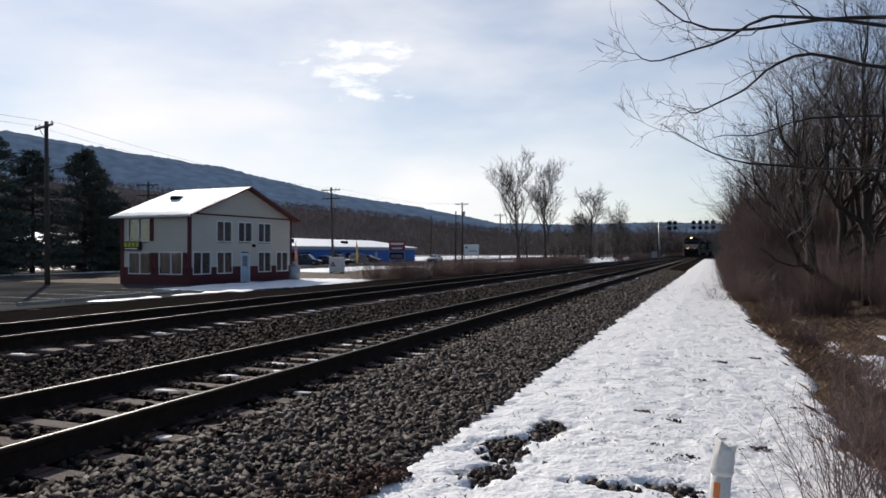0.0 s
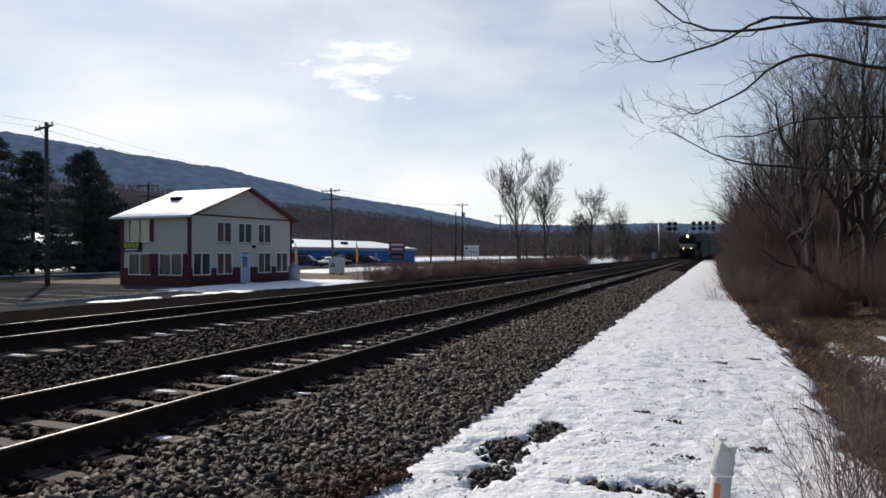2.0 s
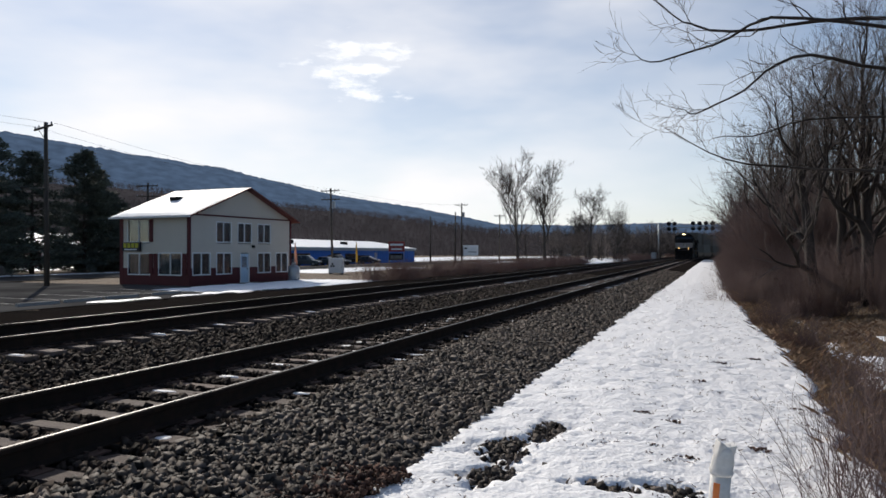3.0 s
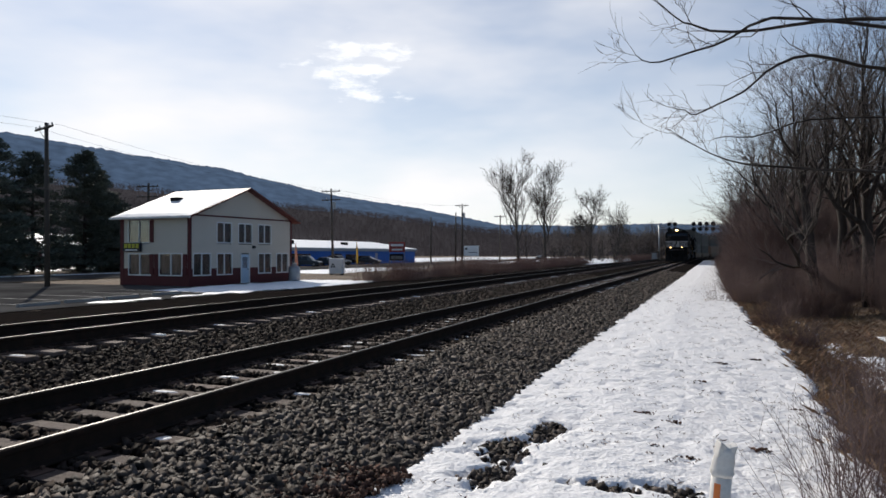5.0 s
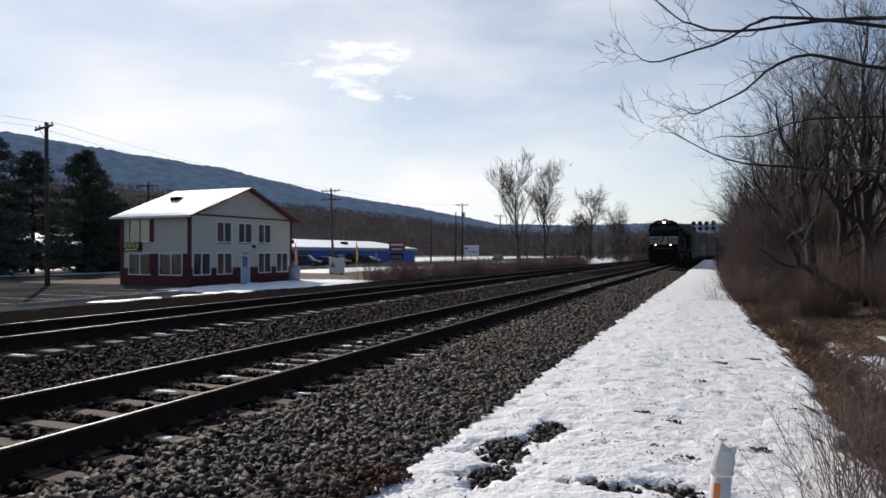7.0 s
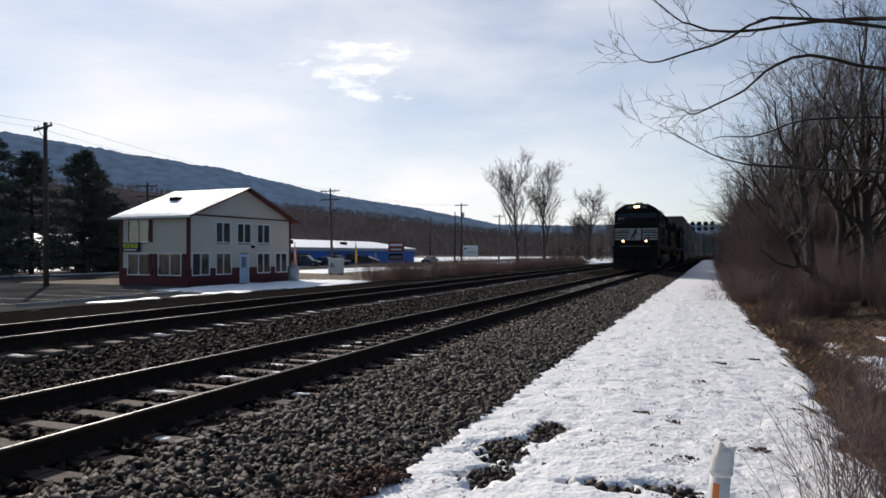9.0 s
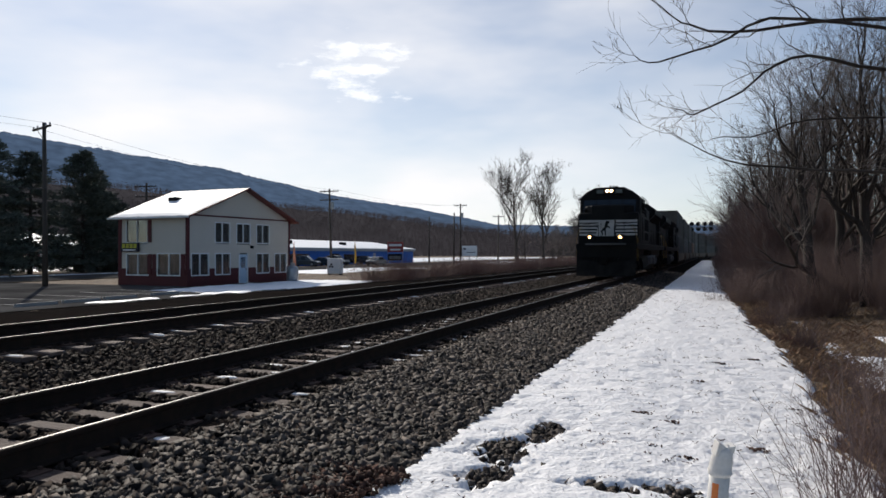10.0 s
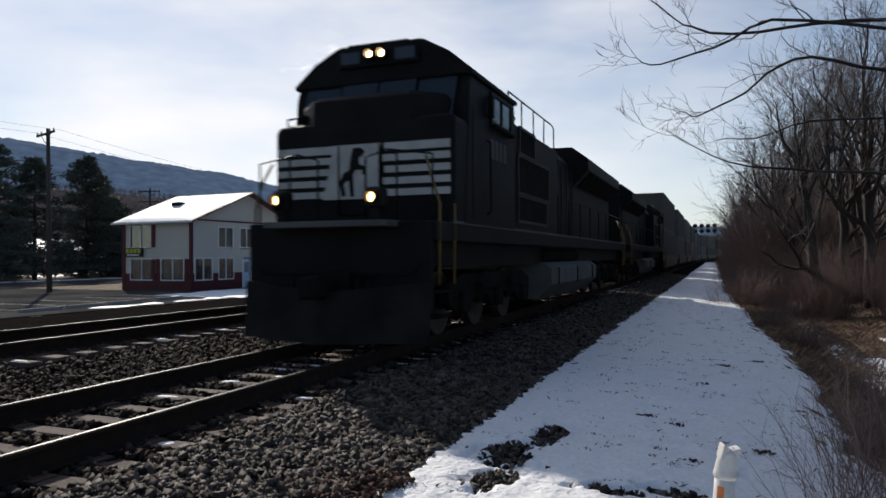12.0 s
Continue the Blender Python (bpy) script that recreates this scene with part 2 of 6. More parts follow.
# trackbed of ballast with its shoulders
def bed_z(x, y):
    prof = [(-23.2, -0.44), (-22.2, -0.385), (-15.5, -0.37), (-13.4, -0.28), (-12.4, -0.1), (-10.9, 0.33), (-8.6, 0.33), (-7.95, 0.27), (-6.9, 0.13), (-3.7, 0.14), (-3.2, 0.08), (-2.3, -0.02), (-1.9, -0.12)]
    for (a, za), (b, zb) in zip(prof, prof[1:]):
        if x <= b:
            return za + (zb - za) * max(0, x - a) / (b - a)
    return prof[-1][1]


ys = steps((-25, 0, 25), (0, 25, 150), (25, 80, 120), (80, 400, 100))
xs = steps((-23.2, -13.6, 12), (-13.6, -10.9, 12), (-10.9, -7.75, 14), (-7.75, -3.7, 40), (-3.7, -1.9, 30))
g = Geo()
g.v = [(x + bend(y) + (0.12 * fbm(0, y, 0.9, 3) if x > -2.6 else 0), y, bed_z(x, y) + 0.025 * fbm(x, y, 3.0, 7)) for y in ys for x in xs]
nx = len(xs)
g.f = [(j * nx + i, j * nx + i + 1, (j + 1) * nx + i + 1, (j + 1) * nx + i) for j in range(len(ys) - 1) for i in range(nx - 1)]
ballast_bed = setting("ballast_bed", g, BALLAST, "dark grey crushed-stone ballast bed under the tracks", "ballast", fix=False)


# snow strip beside the tracks
BARE = ((-1.63, 5.75, 0.30, 0.52), (-1.48, 6.5, 0.22, 0.48), (-1.58, 5.05, 0.25, 0.40), (-0.75, 5.12, 0.30, 0.15), (-0.32, 5.30, 0.28, 0.14))


def snow_edge(y):
    """How far the snow reaches towards the bank."""
    return 1.30 - 0.72 * smooth_step(8, 38, y) + 0.22 * fbm(5, y, 0.5, 4)


def snow_z(x, y):
    left = x + 2.36 + 0.16 * fbm(0, y, 0.7, 1) + 0.06 * fbm(x, y, 4, 2)
    right = snow_edge(y) + 0.16 * fbm(x, y, 2.2, 5) - x
    thin = smooth_step(-0.02, 0.14, min(left, right))
    bare = 0.0
    for cx, cy, rx, ry in BARE:
        bare = max(bare, 1 - math.hypot((x - cx) / rx, (y - cy) / ry) + 0.5 * fbm(x, y, 3.2, 9) + 0.45 * fbm(x, y, 9.0, 4))
    bare = smooth_step(0.05, 0.45, bare)
    pits = 0.022 * fbm(x, y, 1.1, 6) + 0.014 * fbm(x, y * 0.8, 6.0, 8) - 0.02 * smooth_step(0.25, 0.6, fbm(x, y, 3.6, 12))
    return -0.11 - 0.07 * max(0.0, x + 1.0) - 0.2 * (1 - smooth_step(-0.12, 0.1, right)) + 0.11 * thin - 0.055 * bare + pits * thin


g = sheet(steps((-2.9, 1.8, 118)), steps((-25, 3, 60), (3, 12, 260), (12, 40, 260), (40, 170, 130)), snow_z)
g.v = [(x + bend(y), y, z) for x, y, z in g.v]
snow_strip = setting("snow_strip", g, SNOW, "trodden snow strip with grass tips poking through", "snow", smooth=True, fix=False)

# parking lot and road beyond the tracks
parking_lot = setting("parking_lot", sheet(steps((-46, -22.9, 12)), steps((-30, 34.6, 20)), lambda x, y: -0.40 + 0.01 * fbm(x, y, 0.3)), ASPHALT,
                      "worn grey asphalt parking lot with faded white lines", "parking lot", fix=False)
road = setting("road", sheet(steps((-56, -46.4, 4)), steps((-200, 420, 40)), lambda x, y: -0.38), ASPHALT, "grey two-lane road with salt-dusted asphalt", "road", fix=False)

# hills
def haze_glow_backdrop(name, glow):
    """A far surface; the bright hazy air before it is painted on as emission."""
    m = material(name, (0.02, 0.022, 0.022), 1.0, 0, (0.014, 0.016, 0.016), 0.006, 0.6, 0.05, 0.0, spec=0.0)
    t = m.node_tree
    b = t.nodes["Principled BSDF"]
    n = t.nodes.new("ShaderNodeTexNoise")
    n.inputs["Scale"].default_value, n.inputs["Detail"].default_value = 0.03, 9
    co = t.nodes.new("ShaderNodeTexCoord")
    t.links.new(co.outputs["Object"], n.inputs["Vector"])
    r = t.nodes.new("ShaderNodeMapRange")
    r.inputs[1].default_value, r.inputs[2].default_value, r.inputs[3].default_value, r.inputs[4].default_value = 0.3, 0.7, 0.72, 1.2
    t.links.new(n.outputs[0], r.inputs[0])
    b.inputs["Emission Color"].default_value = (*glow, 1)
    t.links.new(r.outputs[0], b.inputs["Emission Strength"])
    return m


# Glow colours stand in for haze: blue on the ridge, brownish lower down.
HILL = haze_glow_backdrop("ridge_haze_glow", (0.062, 0.098, 0.165))
HILL_NEAR = haze_glow_backdrop("slope_haze_glow", (0.036, 0.032, 0.036))


def ridge(points, reach, base, seed):
    """A wooded ridge through crest points (bearing left of the tracks in degrees, rise in degrees), at a distance."""
    g = Geo()
    n = 800
    rings = []
    for i in range(n):
        a = points[0][0] + (points[-1][0] - points[0][0]) * i / (n - 1)
        for (a0, e0), (a1, e1) in zip(points, points[1:]):
            if a0 >= a >= a1:
                e = e0 + (e1 - e0) * (a0 - a) / (a0 - a1)
        d = reach
        top = 1.65 + d * math.tan(radians(e)) * (1 + 0.02 * fbm(a, 0, 0.3, seed))
        rough = 0.0010 * d * fbm(a, 2, 3, seed) + 0.0012 * d * fbm(a, 9, 26, seed)
        s, c = math.sin(radians(a)), math.cos(radians(a))
        rings.append([(-s * q * d, c * q * d, base + (top - base) * h + (rough if q == 1.0 else 0)) for q, h in ((0.72, 0), (0.80, 0.32), (0.88, 0.66), (0.95, 0.9), (1.0, 1.0), (1.08, 0.9), (1.3, 0))])
    m = 7
    g.v = [p for r in rings for p in r]
    g.f = [(i * m + k, i * m + k + 1, (i + 1) * m + k + 1, (i + 1) * m + k) for i in range(n - 1) for k in range(m - 1)]
    return g


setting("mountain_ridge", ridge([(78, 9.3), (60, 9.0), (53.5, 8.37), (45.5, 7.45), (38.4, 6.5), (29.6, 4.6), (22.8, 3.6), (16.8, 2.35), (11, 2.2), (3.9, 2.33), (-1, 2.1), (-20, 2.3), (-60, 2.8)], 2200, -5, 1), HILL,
        "long wooded mountain ridge, blue haze painted as glow", "hill", smooth=True, fix=False)
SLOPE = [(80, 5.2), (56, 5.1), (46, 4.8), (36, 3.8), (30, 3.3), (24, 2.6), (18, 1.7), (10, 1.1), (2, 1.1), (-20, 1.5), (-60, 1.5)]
setting("wooded_slope", ridge(SLOPE, 700, -5, 2), HILL_NEAR, "leafless brown woods on the lower slope, haze painted as glow", "hill", smooth=True, fix=False)


# ---------------------------------------------------------------- tracks
def rail_geo(x, z, top):
    """One rail from heel to head, following the line; top gives the polished head alone."""
    prof = [(-0.07, 0), (0.07, 0), (0.07, 0.012), (0.012, 0.03), (0.009, 0.135), (0.036, 0.148), (0.036, 0.178), (0.026, 0.185), (-0.026, 0.185), (-0.036, 0.178), (-0.036, 0.148), (-0.009, 0.135), (-0.012, 0.03), (-0.07, 0.012)]
    if top:
        prof = [(-0.014, 0.1852), (0.014, 0.1852), (0.012, 0.1872), (-0.012, 0.1872)]
    yy = steps((-25, 175, 30), (175, 400, 60))
    return Geo().loft([[(x + bend(y) + px, y, z - 0.185 + pz) for px, pz in prof] for y in yy])


TIE_MESHES, TIE_Y = [], {}
for k in range(5):
    rnd = random.Random(k)
    bm_g = Geo().box(-1.3, 1.3, -0.114, 0.114, -0.178, 0, 0.012)
    bm_g.v = [(x + 0.01 * rnd.uniform(-1, 1), y + 0.008 * rnd.uniform(-1, 1), z + 0.006 * rnd.uniform(-1, 1)) for x, y, z in bm_g.v]
    TIE_MESHES.append(bm_g.mesh("tie", TIE_WOOD))
plate_g = Geo()
plate_g.box(-0.18, 0.18, -0.095, 0.095, 0, 0.012)
for sx in (-0.1, 0.1):
    for sy in (-0.06, 0.06):
        plate_g.box(sx - 0.014, sx + 0.014, sy - 0.012, sy + 0.012, 0.012, 0.034)
PLATE_MESH = plate_g.mesh("tie_plate", PLATE)


def railway_track(cx, top, label):
    t = thing("railway_track", pose(0, 0, 0), label, "railway track", "main line tracks", "structure")
    for s in (-0.755, 0.755):
        r = part("rail", rail_geo(cx + s, top, False), STEEL_DARK, t, "rusty brown steel rail")
        part("rail_head", rail_geo(cx + s, top, True), RAIL_TOP, r, "polished running surface")
    tie_top = top - 0.1975
    rnd = random.Random(int(-cx * 10))
    rest = Geo()
    TIE_Y[cx] = []
    y, n = -11.0, 0
    while y < 330:
        jitter, turn, dz = rnd.uniform(-0.03, 0.03), rnd.uniform(-1.2, 1.2), rnd.uniform(-0.008, 0.004)
        dx = rnd.uniform(-0.05, 0.05)
        TIE_Y[cx].append(y + jitter)
        if n < 150:
            part("tie", TIE_MESHES[rnd.randrange(5)], None, t, m=pose(cx + dx, y + jitter, tie_top + dz, 0, 0, turn))
            if 20 < n < 70:
                for s in (-0.755, 0.755):
                    part("tie_plate", PLATE_MESH, None, t, m=pose(cx + s, y + jitter, tie_top + 0.001, 0, 0, turn))
        else:
            x = cx + bend(y) + dx
            rest.box(x - 1.3, x + 1.3, y - 0.114, y + 0.114, tie_top - 0.15, tie_top)
        y += 0.495 + rnd.uniform(-0.03, 0.03)
        n += 1
    tagged(part("far_ties", rest, TIE_WOOD, t), kind="stuff")
    return t


near_track = railway_track(NEAR_X, NEAR_RAIL, "railway track with rusty rails on weathered timber ties")
far_track = railway_track(FAR_X, FAR_RAIL, "farther, slightly raised railway track on timber ties")


SNOW_PATCH = Geo()
rnd = random.Random(64)
for cx, top in ((NEAR_X, NEAR_RAIL), (FAR_X, FAR_RAIL)):
    for y in TIE_Y[cx]:
        if not -2 < y < 45:
            continue
        for x0, chance in ((-0.35, 0.35), (0.2, 0.3), (1.05, 0.35 if cx == NEAR_X else 0.3), (-1.1, 0.3)):
            if rnd.random() > chance:
                continue
            x, L, wd = cx + x0 + rnd.uniform(-0.1, 0.1), rnd.uniform(0.08, 0.26), rnd.uniform(0.04, 0.09)
            z = top - 0.1975
            ring = [(x + L * math.cos(0.6283 * k) * rnd.uniform(0.7, 1.1), y + wd * math.sin(0.6283 * k) * rnd.uniform(0.7, 1.1)) for k in range(10)]
            SNOW_PATCH.loft([[(a, b, z - 0.02) for a, b in ring], [(x + (a - x) * 0.8, y + (b - y) * 0.8, z + 0.004) for a, b in ring], [(x + (a - x) * 0.3, y + (b - y) * 0.3, z + 0.008) for a, b in ring]])
tagged(part("snow_patch", SNOW_PATCH, SNOW, smooth=True), "thin crusted snow left on the ties", "snow", kind="stuff")


# ---------------------------------------------------------------- train
LOCO_BLACK = material("grimy_black_paint", (0.007, 0.007, 0.0075), 0.55, 0, (0.016, 0.015, 0.014), 1.2, 0.8, 40, 0.08, 0.004, spec=0.10)
LOCO_DIRT = material("dusty_running_gear", (0.010, 0.009, 0.0085), 0.9, 0.0, (0.022, 0.019, 0.017), 2.5, 0.8, 60, 0.3, 0.01, spec=0.05)
STRIPE = material("grimy_white_stripe_paint", (0.50, 0.49, 0.47), 0.6, 0, (0.32, 0.31, 0.29), 3, 0.6, 60, 0.05, 0.002)
TANK_EDGE = material("scuffed_black_steel", (0.02, 0.02, 0.02), 0.6, 0, (0.045, 0.043, 0.04), 3, 0.7, 50, 0.1, 0.004)
TANK = material("dusty_grey_tank", (0.11, 0.11, 0.11), 0.7, 0, (0.05, 0.048, 0.046), 1.5, 0.7, 50, 0.1, 0.005)
PLOW = material("dust_caked_plow_steel", (0.012, 0.0115, 0.011), 0.9, 0, (0.03, 0.028, 0.026), 1.6, 0.8, 40, 0.2, 0.006, spec=0.08)
YELLOW = material("yellow_safety_paint", (0.20, 0.13, 0.035), 0.6, 0, (0.12, 0.08, 0.03), 6, 0.5)
GLASS = glass("dark_window_glass")
LAMP = glowing("lit_headlight", (1.0, 0.55, 0.22), 40.0)
DITCH = glowing("lit_ditch_light", (1.0, 0.50, 0.18), 12.0)
WHEEL = material("worn_wheel_steel", (0.09, 0.075, 0.065), 0.6, 0.6, (0.05, 0.04, 0.035), 5, 0.6)


def wheelset(parent, y, r=0.53):
    g = Geo()
    for s in (-0.755, 0.755):
        k = 1 if s > 0 else -1
        g.cyl((s - 0.06 * k, 0, 0), (s + 0.07 * k, 0, 0), r, 28)
        g.cyl((s - 0.075 * k, 0, 0), (s - 0.05 * k, 0, 0), r + 0.025, 28)
        for a in range(6):
            c, q = math.cos(a * math.pi / 3), math.sin(a * math.pi / 3)
            g.box(s + 0.07 * k - 0.008, s + 0.07 * k + 0.008, c * 0.3 - 0.05, c * 0.3 + 0.05, q * 0.3 - 0.05, q * 0.3 + 0.05)
        g.cyl((s + 0.06 * k, 0, 0), (s + 0.16 * k, 0, 0), 0.12, 12)
    g.cyl((-0.75, 0, 0), (0.75, 0, 0), 0.09, 10)
    return part("wheelset", g, WHEEL, parent, "steel wheelset with worn treads", m=pose(0, y, r))


def loco_truck(parent, y):
    g = Geo()
    for s in (-1, 1):
        x0, x1 = sorted((s * 1.08, s * 1.24))
        g.prism([(y - 2.5, 0.55), (y - 2.5, 0.85), (y - 1.9, 1.0), (y + 1.9, 1.0), (y + 2.5, 0.85), (y + 2.5, 0.55), (y + 2.2, 0.42), (y + 1.6, 0.42), (y + 1.2, 0.62), (y + 0.5, 0.62), (y + 0.3, 0.42), (y - 0.3, 0.42), (y - 0.5, 0.62), (y - 1.2, 0.62), (y - 1.6, 0.42), (y - 2.2, 0.42)], x0, x1, "x")
        for d in (-1.9, 0, 1.9):
            a, b = sorted((s * 1.1, s * 1.34))
            g.box(a, b, y + d - 0.18, y + d + 0.18, 0.38, 0.72, 0.02)
        for d in (-0.95, 0.95):
            g.cyl((s * 1.2, y + d, 0.55), (s * 1.2, y + d, 1.0), 0.11, 10)
            g.cyl((s * 1.3, y + d - 0.3, 0.78), (s * 1.3, y + d + 0.3, 0.78), 0.09, 10)
    g.box(-1.1, 1.1, y - 0.35, y + 0.35, 0.6, 1.05)
    part("truck_frame", g, LOCO_DIRT, parent, "grime-covered six-wheel truck frame")
    return [wheelset(parent, y + d) for d in (-1.9, 0, 1.9)]


def rail_run(parent, pts, posts, mat=None, r=0.017, name="handrail", label=""):
    g = Geo()
    g.tube(pts, r, 6)
    for a, b in posts:
        g.cyl(a, b, r, 6)
    return part(name, g, mat or LOCO_BLACK, parent, label, smooth=True)


def locomotive(label, stripes=True):
    """Six-axle wide-cab diesel; its front end at y = 0, its rear at y = 22.6, z = 0 on the rail."""
    t = thing("locomotive", pose(0, 0, 0), label, "locomotive", "train")
    wheels = loco_truck(t, 4.3) + loco_truck(t, 18.3)
    W = 1.56
    WIDE = Matrix.Diagonal((1.05, 1, 1, 1))   # cab and nose fill the full loading width
    g = Geo()
    g.box(-W, W, 0.5, 22.1, 1.52, 1.80, 0.02)
    g.box(-1.2, 1.2, 0.9, 21.7, 1.12, 1.52)
    part("underframe", g, LOCO_BLACK, t, "black underframe and walkway")
    g = Geo()
    for s in (-1, 1):
        a, b = sorted((s * 1.530, s * 1.566))
        g.box(a, b, 1.2, 21.5, 1.79, 1.83)
    part("sill_stripe", g, TANK, t, "dusty walkway edge")
    # fuel tank
    g = Geo().prism([(-1.5, 1.0), (-1.5, 0.62), (-1.15, 0.26), (1.15, 0.26), (1.5, 0.62), (1.5, 1.0), (1.3, 1.15), (-1.3, 1.15)], 8.0, 14.6)
    tank = part("fuel_tank", g, TANK, t, "dusty grey fuel tank", bevel=0.02)
    for y in (8.8, 11.3, 13.8):
        part("tank_strap", Geo().box(-1.52, 1.52, y - 0.04, y + 0.04, 0.6, 1.02), LOCO_DIRT, tank)
    # pilot, plow, coupler
    g = Geo()
    g.box(-1.5, 1.5, 0.42, 0.52, 0.55, 1.80, 0.01)
    part("pilot_plate", g, LOCO_BLACK, t)
    g = Geo()
    g.loft([[(-1.5, 0.35, 0.95), (-1.5, 0.45, 0.95), (-1.5, 0.35, 0.12), (-1.5, 0.28, 0.12)],
            [(0, 0.02, 0.8), (0, 0.12, 0.8), (0, -0.12, 0.10), (0, -0.2, 0.10)],
            [(1.5, 0.35, 0.95), (1.5, 0.45, 0.95), (1.5, 0.35, 0.12), (1.5, 0.28, 0.12)]])
    part("snow_plow", g, PLOW, t, "dusty steel snow plow")
    for y0, s in ((0.4, -1), (22.2, 1)):
        g = Geo()
        g.box(-0.1, 0.1, min(y0, y0 + 0.5 * s), max(y0, y0 + 0.5 * s), 0.78, 0.98, 0.02)
        g.box(-0.17, 0.15, min(y0 + 0.4 * s, y0 + 0.75 * s), max(y0 + 0.4 * s, y0 + 0.75 * s), 0.72, 1.04, 0.04)
        g.box(-0.3, 0.3, min(y0, y0 + 0.14 * s), max(y0, y0 + 0.14 * s), 0.68, 1.1, 0.02)
        part("coupler", g, LOCO_DIRT, t, "rusty knuckle coupler")
    for s in (-0.45, -0.6, 0.45, 0.6):
        part("air_hose", Geo().tube([(s, 0.42, 1.0), (s, 0.25, 0.95), (s * 1.02, 0.18, 0.7), (s * 1.05, 0.2, 0.5)], 0.025, 6), LOCO_BLACK, t, smooth=True)
    part("uncoupling_lever", Geo().tube([(-1.35, 0.38, 1.2), (-1.2, 0.36, 1.05), (1.2, 0.36, 1.05), (1.35, 0.38, 1.2)], 0.016, 6), LOCO_DIRT, t)
    # steps
    for y0 in (0.62, 21.2):
        for s in (-1, 1):
            g = Geo()
            for k in range(4):
                a, b = sorted((s * 1.18, s * (1.52)))
                g.box(a, b, y0, y0 + 0.62, 0.42 + 0.36 * k, 0.45 + 0.36 * k)
            a, b = sorted((s * 1.16, s * 1.19))
            g.box(a, b, y0, y0 + 0.62, 0.42, 1.55)
            part("step_well", g, LOCO_DIRT, t)
            for yy in (y0 + 0.02, y0 + 0.62):
                part("step_grab_iron", Geo().tube([(s * 1.54, yy, 0.9), (s * 1.55, yy, 2.05), (s * 1.42, yy, 2.45), (s * 1.3, yy + 0.1, 2.75)], 0.019, 6), YELLOW, t, "yellow step handrail", smooth=True)
    # nose: full-width lower part with low shoulders, taller middle block with cut corners
    g = Geo()
    ring = lambda y, hw, c, z: [(-hw, y + c, z), (-hw + c * 1.1, y, z), (hw - c * 1.1, y, z), (hw, y + c, z), (hw, 1.75, z), (-hw, 1.75, z)]
    g.loft([ring(1.1, 1.49, 0.05, 1.80), ring(1.1, 1.49, 0.05, 3.32), ring(1.12, 1.47, 0.06, 3.40), ring(1.22, 1.38, 0.06, 3.46)])
    nose = part("nose", g, LOCO_BLACK, t, "black wide-cab nose", bevel=0.015, m=pose(0, 0.09, 0) @ WIDE)
    block = lambda y, a, b, z: [(-b, y + 0.42, z), (-a, y, z), (a, y, z), (b, y + 0.42, z), (b, 1.75, z), (-b, 1.75, z)]
    g = Geo().loft([block(1.105, 0.80, 1.24, 3.06), block(1.12, 0.80, 1.24, 3.78), block(1.22, 0.74, 1.16, 3.86)])
    part("nose_block", g, LOCO_BLACK, nose, bevel=0.02)
    for x0, x1 in ((-0.345, -0.33), (0.33, 0.345)):
        part("door_seam", Geo().box(x0, x1, 1.04, 1.12, 1.95, 3.04), LOCO_DIRT, nose)
    part("nose_door", Geo().box(-0.33, 0.33, 1.075, 1.12, 1.95, 3.05, 0.012), LOCO_BLACK, nose)
    for z in (2.1, 2.55, 2.95):
        part("door_hinge", Geo().cyl((0.36, 1.07, z - 0.05), (0.36, 1.07, z + 0.05), 0.018, 6), LOCO_DIRT, nose)
    part("marker_lamp", Geo().cyl((-1.15, 1.42, 3.46), (-1.15, 1.42, 3.64), 0.07, 10, 0.09), LOCO_DIRT, nose)
    g = Geo().tube([(-1.42, 1.35, 3.44), (-1.40, 1.32, 3.58), (-1.0, 1.28, 3.60), (-0.98, 1.3, 3.46)], 0.016, 6)
    part("nose_grab_iron", g, LOCO_DIRT, nose, smooth=True)
    if stripes:
        def stripe(z0, z1, x0, x1):
            part("nose_stripe", Geo().box(x0, x1, 1.092, 1.13, z0, z1), STRIPE, nose, "white painted stripe")
        for k in range(5):
            z1 = 3.05 - 0.178 * k
            z0 = z1 - (0.105 if k else 0.125)
            stripe(z0, z1, 0.40 - 0.03 * (k % 2), 1.43)
            stripe(z0, z1, -1.43, -(0.46 + 0.035 * k))
        # pale emblem field on the nose with a dark mark
        g = Geo().prism([(-0.44, 3.05), (0.36, 3.05), (0.36, 2.93), (0.325, 2.93), (0.325, 2.36), (0.30, 2.2), (-0.62, 2.2), (-0.54, 2.5), (-0.48, 2.8)], 1.060, 1.072)
        emblem = part("emblem_field", g, STRIPE, nose, "white painted field")
        g = Geo()
        g.prism([(-0.10, 2.99), (0.02, 3.0), (0.10, 2.94), (0.06, 2.87), (0.0, 2.84), (0.0, 2.74), (0.11, 2.70), (0.10, 2.58), (0.06, 2.57), (0.06, 2.65), (-0.05, 2.65), (-0.10, 2.58), (-0.08, 2.24),
                 (-0.14, 2.24), (-0.17, 2.50), (-0.26, 2.44), (-0.22, 2.26), (-0.28, 2.24), (-0.33, 2.46), (-0.26, 2.60), (-0.16, 2.66), (-0.14, 2.82)], 1.050, 1.059)
        part("dark_mark", g, LOCO_BLACK, emblem, "dark abstract mark")
    # cab
    g = Geo()
    xs = [(-1.50, 1.8), (-1.50, 4.0), (-1.49, 4.20), (-1.14, 4.54), (-0.76, 4.76), (0.76, 4.76), (1.14, 4.54), (1.49, 4.20), (1.50, 4.0), (1.50, 1.8)]
